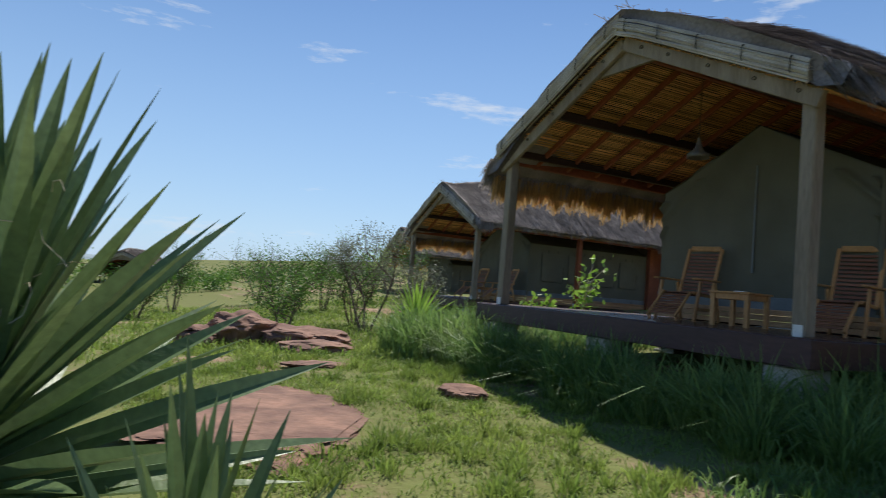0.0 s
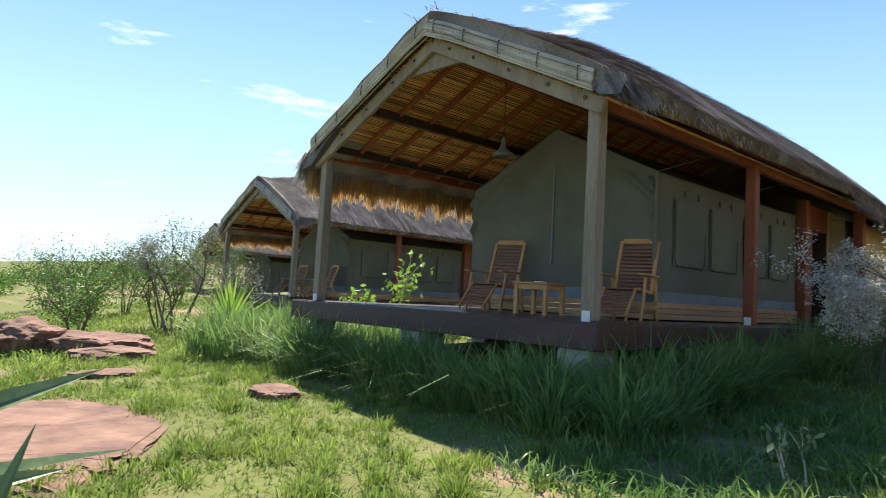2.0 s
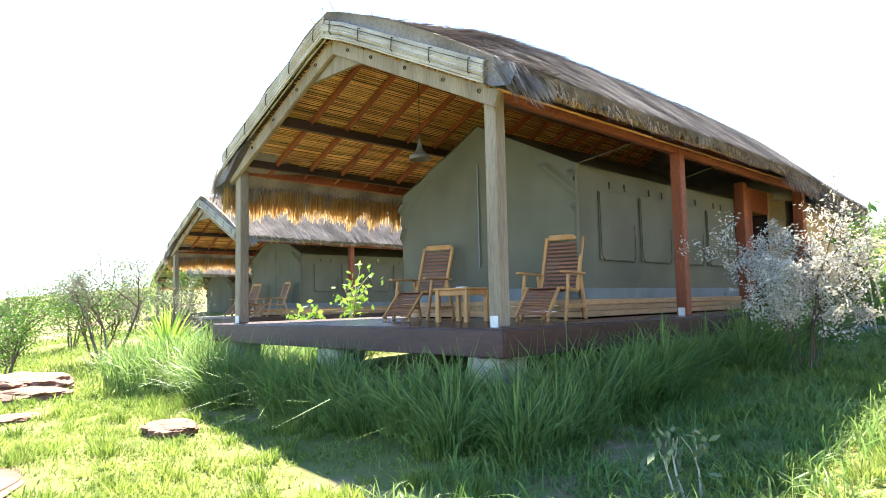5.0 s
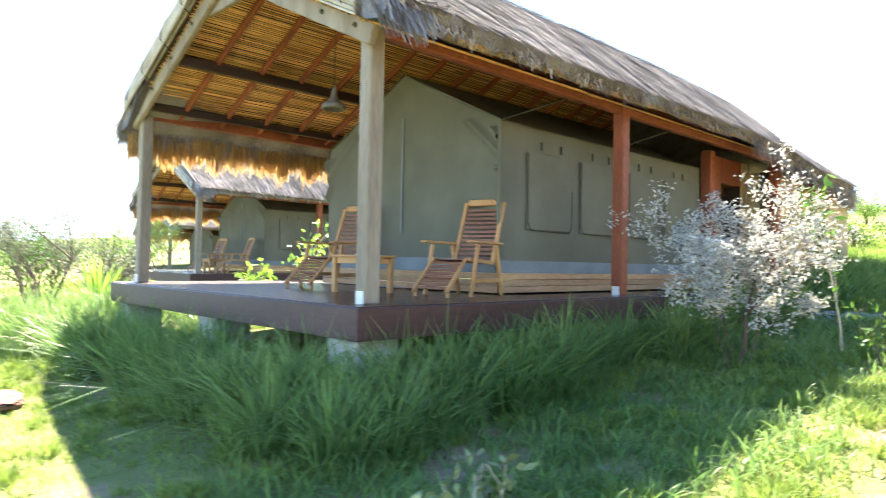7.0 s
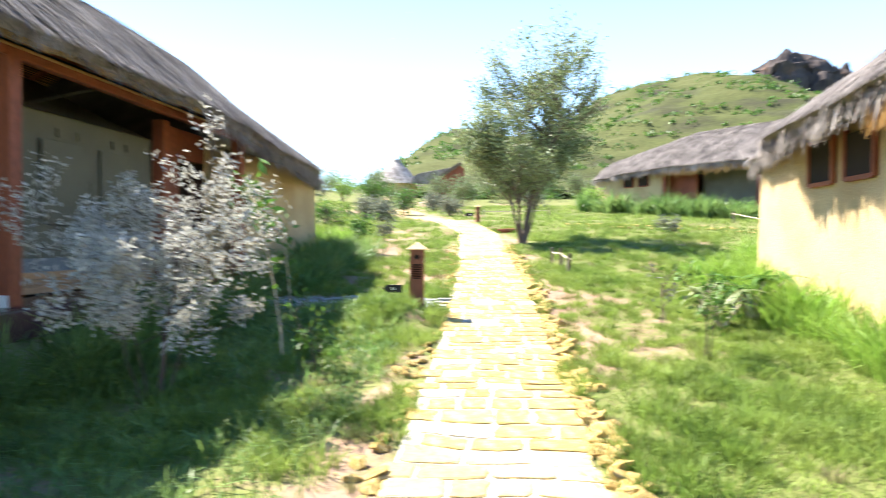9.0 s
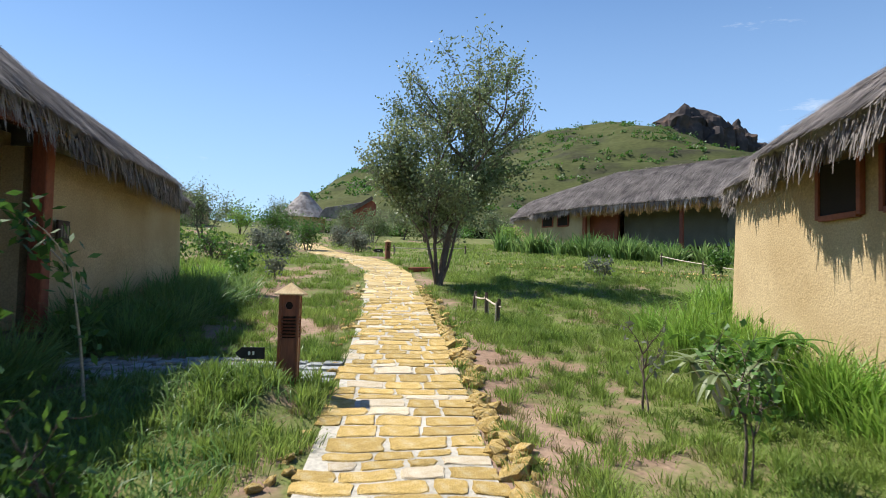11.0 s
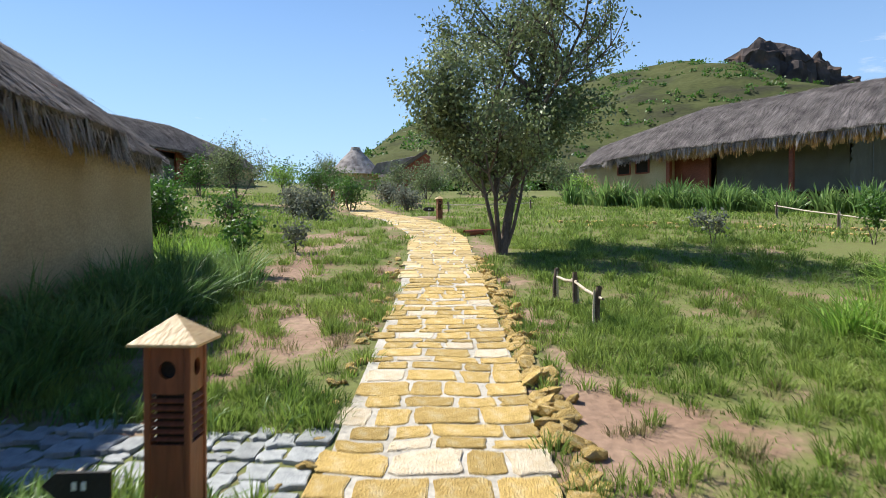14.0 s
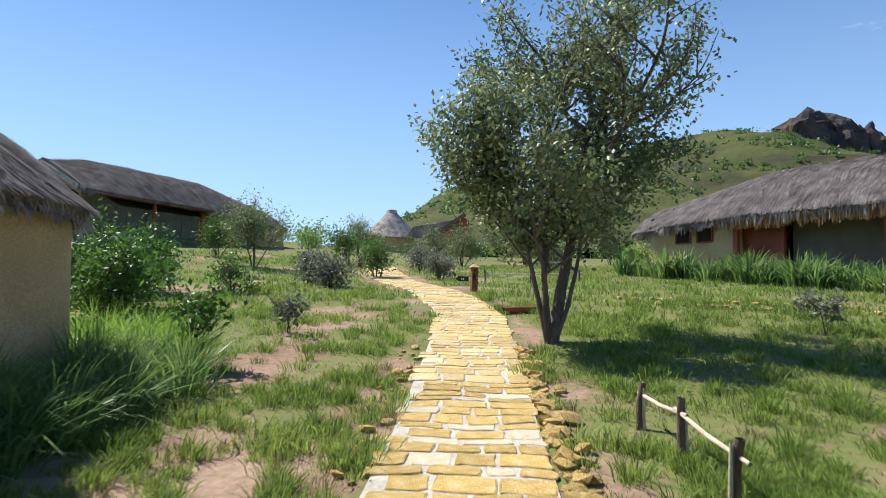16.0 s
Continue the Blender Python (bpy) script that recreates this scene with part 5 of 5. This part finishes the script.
# ---- path lights and signs ----
def path_light(m, group="path lights"):
    """Square wooden lantern post with a pyramid cap, round openings and louvres."""
    ob = thing("path_light", m, "dark red wooden path light with pale pyramid cap", "path light", group)
    for sx in (-1, 1):
        for sy in (-1, 1):
            box("corner_post", sx * 0.1 - 0.016, sx * 0.1 + 0.016, sy * 0.1 - 0.016, sy * 0.1 + 0.016, -0.1, 0.93, M_BOLLARD, ob, 0.004)
    # Solid core coloured near-black for the shade inside the hollow post.
    box("core", -0.07, 0.07, -0.07, 0.07, -0.1, 0.9, M_DARK, ob, 0)
    for k in range(4):
        r = pose(0, 0, 0, 0, 0, 90 * k)
        box("lower_panel", -0.084, 0.084, -0.108, -0.096, -0.1, 0.46, M_BOLLARD, ob, 0.002, r)
        for j in range(6):
            box("louvre", -0.084, 0.084, -0.012, 0.012, -0.003, 0.003, M_BOLLARD, ob, 0, r @ pose(0, -0.1, 0.485 + j * 0.036, 38))
        bm = bmesh.new()
        ring, n = [], 24
        for i in range(n):
            a = 2 * math.pi * (i + 0.5) / n
            c, s = math.cos(a), math.sin(a)
            e = 0.084 / max(abs(c), abs(s) * 0.084 / 0.115)
            ring.append((bm.verts.new((0.042 * c, -0.108, 0.81 + 0.042 * s)), bm.verts.new((e * c, -0.108, 0.81 + e * s)), bm.verts.new((0.042 * c, -0.09, 0.81 + 0.042 * s))))
        for i in range(n):
            a, b = ring[i], ring[(i + 1) % n]
            bm.faces.new((a[0], b[0], b[1], a[1]))
            bm.faces.new((a[0], a[2], b[2], b[0]))
        bmesh.ops.transform(bm, matrix=r, verts=bm.verts)
        part("pierced_panel", bm, M_BOLLARD, ob)
    bm = bmesh.new()
    vs = [bm.verts.new((x * 0.172, y * 0.172, z)) for z in (0.925, 0.938) for x, y in ((-1, -1), (1, -1), (1, 1), (-1, 1))]
    tip = bm.verts.new((0, 0, 1.06))
    bm.faces.new(vs[3::-1])
    for k in range(4):
        bm.faces.new((vs[k], vs[(k + 1) % 4], vs[4 + (k + 1) % 4], vs[4 + k]))
        bm.faces.new((vs[4 + k], vs[4 + (k + 1) % 4], tip))
    part("cap", bm, M_CAP, ob, "pale wooden pyramid cap")
    return ob


LIGHT = path_light(pose(7.42, -3.2, -0.30, 0.5, 0.3, 3) @ Matrix.Diagonal((0.8, 0.8, 0.85, 1)))
copy_thing(LIGHT, pose(24.0, -3.18, 1.28, 0, 0, 20) @ Matrix.Diagonal((0.8, 0.8, 0.78, 1)))
copy_thing(LIGHT, pose(36.0, 2.66, 2.3, 0, 0, 0) @ Matrix.Diagonal((0.9, 0.9, 0.75, 1)))


def arrow_sign(m):
    ob = thing("arrow_sign", m, "small black arrow-shaped sign on a short stake", "sign", "arrow signs")
    bm = bmesh.new()
    pts = [(-0.19, 0.0), (-0.11, 0.065), (0.17, 0.065), (0.17, -0.065), (-0.11, -0.065)]
    a = [bm.verts.new((x, -0.03, 0.23 + z)) for x, z in pts]
    b = [bm.verts.new((x, -0.008, 0.23 + z)) for x, z in pts]
    bm.faces.new(a)
    bm.faces.new(b[::-1])
    for k in range(5):
        bm.faces.new((a[k], a[(k + 1) % 5], b[(k + 1) % 5], b[k]))
    board = part("board", bm, M_SIGN, ob)
    for x in (-0.03, 0.02):
        box("digit", x, x + 0.025, -0.034, -0.03, 0.21, 0.25, M_WHITE, board, 0)
    beam("stake", (0.0, 0.005, -0.1), (0.0, 0.005, 0.30), 0.035, 0.025, M_PALEWOOD, ob, 0.003)


arrow_sign(pose(7.25, -2.9, surface_z(7.25, -2.9) + 0.03, 0, 0, -83) @ Matrix.Diagonal((0.72, 0.72, 0.8, 1)))
arrow_sign(pose(25.5, -2.75, 1.42, 0, 0, -75))


# ---- little stick fence ----
def stick_fence(points, label, height=0.42):
    rng = np.random.default_rng(len(points) * 7 + int(points[0][0]))
    ob = thing("stick_fence", None, label, "fence")
    tops = []
    for x, y in points:
        z = surface_z(x, y)
        top = Vector((x + rng.normal(0, 0.02), y + rng.normal(0, 0.02), z + height * rng.uniform(0.9, 1.1)))
        post = tube("post", [(x, y, z - 0.05), (x + 0.01, y, z + height * 0.5), tuple(top)], [0.035, 0.032, 0.03], M_BARK, ob, 7)
        for k in range(2):
            a = rng.uniform(0, 6.28)
            tube("split", [(x + 0.04 * math.cos(a), y + 0.04 * math.sin(a), z - 0.03), (x + 0.03 * math.cos(a), y + 0.03 * math.sin(a), z + height * rng.uniform(0.7, 1.0))], [0.016, 0.012], M_PALEWOOD, post, 5)
        tops.append(top - Vector((0, 0, height * 0.25)))
    for a, b in zip(tops, tops[1:]):
        m = (a + b) / 2 + Vector((0, 0, -0.02))
        e = (b - a).normalized() * 0.12
        tube("rail", [tuple(a - e), tuple(m), tuple(b + e)], [0.016, 0.018, 0.014], M_PALEWOOD, ob, 6)


stick_fence([(13.55, -5.38), (12.65, -5.52), (11.75, -5.62)], "low fence of bark stakes with a bleached pole")
stick_fence([(24.0, -12.6), (21.5, -13.0), (19.6, -13.6)], "low stake fence beside a side path")
stick_fence([(28.5, -3.2), (29.2, -4.6), (30.0, -6.2)], "far low stake fence by the path")


def stone_edging():
    """Two rows of small stones along a side path."""
    rng = np.random.default_rng(41)
    ob = tagged(new("side_path"), "side path edged with small pale stones", "path", kind="structure")
    bm = bmesh.new()
    bmesh.ops.create_icosphere(bm, subdivisions=1, radius=1)
    for v in bm.verts:
        v.co *= 1 + 0.4 * noise.noise(v.co * 1.3)
    me = bpy.data.meshes.new("edge_stone")
    bm.to_mesh(me)
    bm.free()
    me.materials.append(M_PATHSTONE)
    for k in range(120):
        t = rng.uniform(0, 1)
        x, y = 22.6 - 2.6 * t ** 1.5 + (0.45 if k % 2 else -0.45) + rng.normal(0, 0.05), -6.4 - 8.4 * t
        r = rng.uniform(0.035, 0.075)
        st = new("edge_stone", me)
        st.parent = ob
        st.matrix_local = Matrix.LocRotScale((x, y, surface_z(x, y) + r * 0.3), Euler((0, 0, rng.uniform(0, 6))), (r * 1.5, r, r * 0.7))


stone_edging()
LOG = tagged(tube("log", [(20.4, -4.0, 0.92), (20.55, -4.3, 0.93), (20.7, -4.62, 0.95)], [0.07, 0.08, 0.065], M_REDWOOD, sides=9), "short reddish log lying by the path", "log")


# ---- far lodge ----
def lodge():
    ob = thing("lodge", None, "far thatched lodge with a conical and gabled roof", "house")
    c = far_place(62, -6.85, 3.1)
    bm = bmesh.new()
    prof = [(2.6, 2.9), (1.9, 3.6), (1.1, 4.5), (0.5, 5.1), (0.4, 5.4), (0.0, 5.45)]
    n = 24
    rings = [[bm.verts.new((c.x + r * math.cos(2 * math.pi * k / n) * (1 + 0.03 * noise.noise((k, r, 0))), c.y + r * math.sin(2 * math.pi * k / n), c.z + z)) for k in range(n)] for r, z in prof]
    for a, b in zip(rings, rings[1:]):
        for k in range(n):
            bm.faces.new((a[k], a[(k + 1) % n], b[(k + 1) % n], b[k]))
    part("conical_roof", bm, M_STRAW, ob, "pale grey conical thatched roof")
    tube("round_wall", [(c.x, c.y, c.z - 2), (c.x, c.y, c.z + 3.0)], 2.0, M_PLASTER, ob, 24)
    bm = bmesh.new()
    a = [bm.verts.new(tuple(far_place(60, l, z))) for l, z in ((-5.4, 6.0), (-4.8, 6.9), (-1.0, 7.6), (-3.2, 5.9))]
    bm.faces.new(a)
    r = bmesh.ops.extrude_face_region(bm, geom=bm.faces[:])
    bmesh.ops.translate(bm, verts=[v for v in r["geom"] if isinstance(v, bmesh.types.BMVert)], vec=(0.3, 0, 0.05))
    part("roof_slope", bm, M_STRAW, ob, "pale grey thatched roof slope")
    bm = bmesh.new()
    f = [bm.verts.new(tuple(far_place(59.6, l, z))) for l, z in ((-3.2, 3.5), (-3.2, 6.0), (-0.6, 7.7), (-0.2, 7.4), (-0.2, 3.5))]
    bm.faces.new(f)
    r = bmesh.ops.extrude_face_region(bm, geom=bm.faces[:])
    bmesh.ops.translate(bm, verts=[v for v in r["geom"] if isinstance(v, bmesh.types.BMVert)], vec=(0.4, 0, 0))
    part("gable_wall", bm, M_REDWOOD, ob, "reddish wooden gable wall")
    beam("barge_board", far_place(59.3, -3.5, 5.9), far_place(59.3, -0.5, 7.9), 0.3, 0.3, M_BARK, ob)


lodge()

# ---- slate walk to the door ----
def flat_piece(poly, z0, z1, rng, inset=0.012, drop=0.008):
    """A flat stone from a polygon, with a chipped upper edge."""
    c = np.mean(poly, 0)
    n = len(poly)
    vs = [(x, y, z0) for x, y in poly]
    vs += [(x, y, z1 - drop + rng.normal(0, 0.002)) for x, y in poly]
    for x, y in poly:
        k = inset / max(0.05, math.hypot(c[0] - x, c[1] - y))
        vs.append((x + (c[0] - x) * k, y + (c[1] - y) * k, z1 + rng.normal(0, 0.002)))
    fs = [tuple(range(2 * n, 3 * n))]
    for r in range(2):
        for k in range(n):
            fs.append((r * n + k, r * n + (k + 1) % n, (r + 1) * n + (k + 1) % n, (r + 1) * n + k))
    me = bpy.data.meshes.new("stone")
    me.from_pydata(vs, [], fs)
    return me


def rough_quad(x0, x1, y0, y1, rng, jit):
    """A four-sided stone outline with broken corners and extra points on its edges."""
    dx, dy = x1 - x0, y1 - y0
    c = rng.uniform(0.03, 0.16, 8)
    pts = [(x0, y0 + dy * c[0]), (x0 + dx * c[1], y0), ((x0 + x1) / 2, y0), (x1 - dx * c[2], y0), (x1, y0 + dy * c[3]), (x1, (y0 + y1) / 2),
           (x1, y1 - dy * c[4]), (x1 - dx * c[5], y1), ((x0 + x1) / 2, y1), (x0 + dx * c[6], y1), (x0, y1 - dy * c[7]), (x0, (y0 + y1) / 2)]
    return [(x + rng.normal(0, jit), y + rng.normal(0, jit)) for x, y in pts]


def slate_walk():
    rng = np.random.default_rng(31)
    ob = tagged(new("slate_walk"), "grey slate crazy-paving walk to the door", "path", kind="structure")
    y = -3.55
    while y < -0.6:
        d = rng.uniform(0.12, 0.22)
        x = 7.78 + rng.uniform(0, 0.08)
        while x < 8.8:
            w = rng.uniform(0.13, 0.32)
            q = rough_quad(x + 0.008, x + w - 0.008, y + 0.008, y + d - 0.008, rng, 0.014)
            z = surface_z(x + w / 2, y + d / 2)
            stone = link_mesh("slate", flat_piece(q, z - 0.05, z + 0.012 + rng.uniform(0, 0.008), rng, 0.01, 0.004), M_SLATE, ob)
            x += w
        y += d


slate_walk()


# ---- stone path ----
def build_path():
    bed_v, bed_f = [], []
    n = 0
    dense = []
    for (ax, ay), (bx, by) in zip(PATH_MID, PATH_MID[1:]):
        m = max(2, int(math.hypot(bx - ax, by - ay) / 0.3))
        dense += [(ax + (bx - ax) * k / m, ay + (by - ay) * k / m) for k in range(m)]
    dense = np.array(dense)
    for _ in range(6):
        dense[1:-1] = (dense[:-2] + dense[1:-1] * 2 + dense[2:]) / 4
    tan = np.gradient(dense, axis=0)
    tan /= np.linalg.norm(tan, axis=1)[:, None]
    nor = np.stack([-tan[:, 1], tan[:, 0]], 1)
    for p, q in zip(dense, nor):
        for s in (-PATH_HALF + 0.02, PATH_HALF - 0.02):
            x, y = p + q * s
            bed_v.append((x, y, float(ground_z(x, y)) + 0.017))
    bed_f = np.array([(2 * i, 2 * i + 1, 2 * i + 3, 2 * i + 2) for i in range(len(dense) - 1)])
    path = tagged(np_mesh("path", np.array(bed_v), bed_f, M_MORTAR), "yellow sandstone slab path with pale mortar joints", "path", kind="structure")
    return path, dense, nor


WALKWAY, DENSE, NORMAL = build_path()


def at_path(s, off):
    """A place off metres to the left of the path's middle, at index s along it."""
    i = int(min(len(DENSE) - 2, max(0, math.floor(s))))
    t = s - i
    p = DENSE[i] * (1 - t) + DENSE[i + 1] * t
    q = NORMAL[i] * (1 - t) + NORMAL[i + 1] * t
    return p + q * off


def lay(local, rng, joined):
    """One stone of the path: a part of its own where the walk passes near, else joined."""
    poly = [tuple(at_path(u + 0.42 * noise.noise((u * 0.3, v * 1.5, 5.0)), v) + rng.normal(0, 0.008, 2)) for u, v in local]
    cx, cy = np.mean(poly, 0)
    z = float(ground_z(cx, cy))
    me = flat_piece(poly, z - 0.01, z + 0.023 + rng.uniform(0, 0.007), rng, 0.012, 0.005)
    for vert in me.vertices:
        vert.co.z += float(ground_z(vert.co.x, vert.co.y)) - z
    mat = M_PALESTONE if rng.random() < 0.13 else M_PATHSTONE
    if 2.6 < cx < 15.0:
        link_mesh("stone", me, mat, WALKWAY)
    else:
        joined.append((np.array([v.co[:] for v in me.vertices]), [tuple(p.vertices) for p in me.polygons]))
        bpy.data.meshes.remove(me)


def lay_stones():
    rng = np.random.default_rng(17)
    step = float(np.mean(np.linalg.norm(np.diff(DENSE, axis=0), axis=1)))
    s, joined = 0.0, []
    last = len(DENSE) - 3
    while s < last:
        deep = rng.uniform(0.15, 0.34)
        ds = deep / step
        cuts = [-PATH_HALF + rng.uniform(-0.05, 0.02)]
        while cuts[-1] < PATH_HALF - 0.16:
            cuts.append(cuts[-1] + rng.uniform(0.21, 0.46))
        cuts[-1] = min(cuts[-1], PATH_HALF + 0.06)
        for a, b in zip(cuts, cuts[1:]):
            if b - a < 0.09:
                continue
            g = rng.uniform(0.009, 0.02)
            gs = g / step
            lo, hi = s + gs, s + ds - gs
            cut = lo + (hi - lo) * rng.uniform(0.35, 0.65)
            pieces = [(lo, cut - gs), (cut + gs, hi)] if rng.random() < 0.12 and deep > 0.33 else [(lo, hi)]
            for lo, hi in pieces:
                lay(rough_quad(lo, hi, a + g, b - g, rng, 0.0), rng, joined)
        s += ds
    vs, fs, n = [], [], 0
    for v, f in joined:
        vs += [tuple(p) for p in v]
        fs += [tuple(i + n for i in q) for q in f]
        n += len(v)
    me = bpy.data.meshes.new("far_stones")
    me.from_pydata(vs, [], fs)
    tagged(link_mesh("far_stones", me, M_FARSTONE, WALKWAY), kind="stuff")
    # rubble along both edges
    shapes = []
    for k in range(7):
        bm = bmesh.new()
        bmesh.ops.create_icosphere(bm, subdivisions=1, radius=1)
        for v in bm.verts:
            v.co *= 1 + 0.45 * noise.noise(v.co * 1.3 + Vector((k * 5.0, 0, 0)))
            v.co.z *= 0.55
        me = bpy.data.meshes.new("edge_stone")
        bm.to_mesh(me)
        bm.free()
        me.materials.append(M_PATHSTONE)
        shapes.append(me)
    for k in range(560):
        side = -1 if rng.random() < 0.8 else 1
        sx = rng.uniform(48, 100)
        off = side * (PATH_HALF + 0.04 + abs(rng.normal(0, 0.1)))
        x, y = at_path(sx, off)
        r = rng.uniform(0.03, 0.085) * (1.1 if side < 0 else 0.8)
        ob = new("edge_stone", shapes[k % 7])
        ob.parent = WALKWAY
        ob.matrix_local = Matrix.LocRotScale((x, y, float(ground_z(x, y)) + r * 0.3), Euler(rng.uniform(-0.5, 0.5, 3) + np.array([0, 0, rng.uniform(0, 6)])), (r * rng.uniform(0.9, 1.6), r, r))


M_FARSTONE = material("yellow_sandstone_far", (0.50, 0.36, 0.155), (0.62, 0.51, 0.31), 1.5, 0.85, 0.5, third=(0.56, 0.41, 0.18), fine=20.0, per_piece=-0.2, gloss=0.15)
lay_stones()
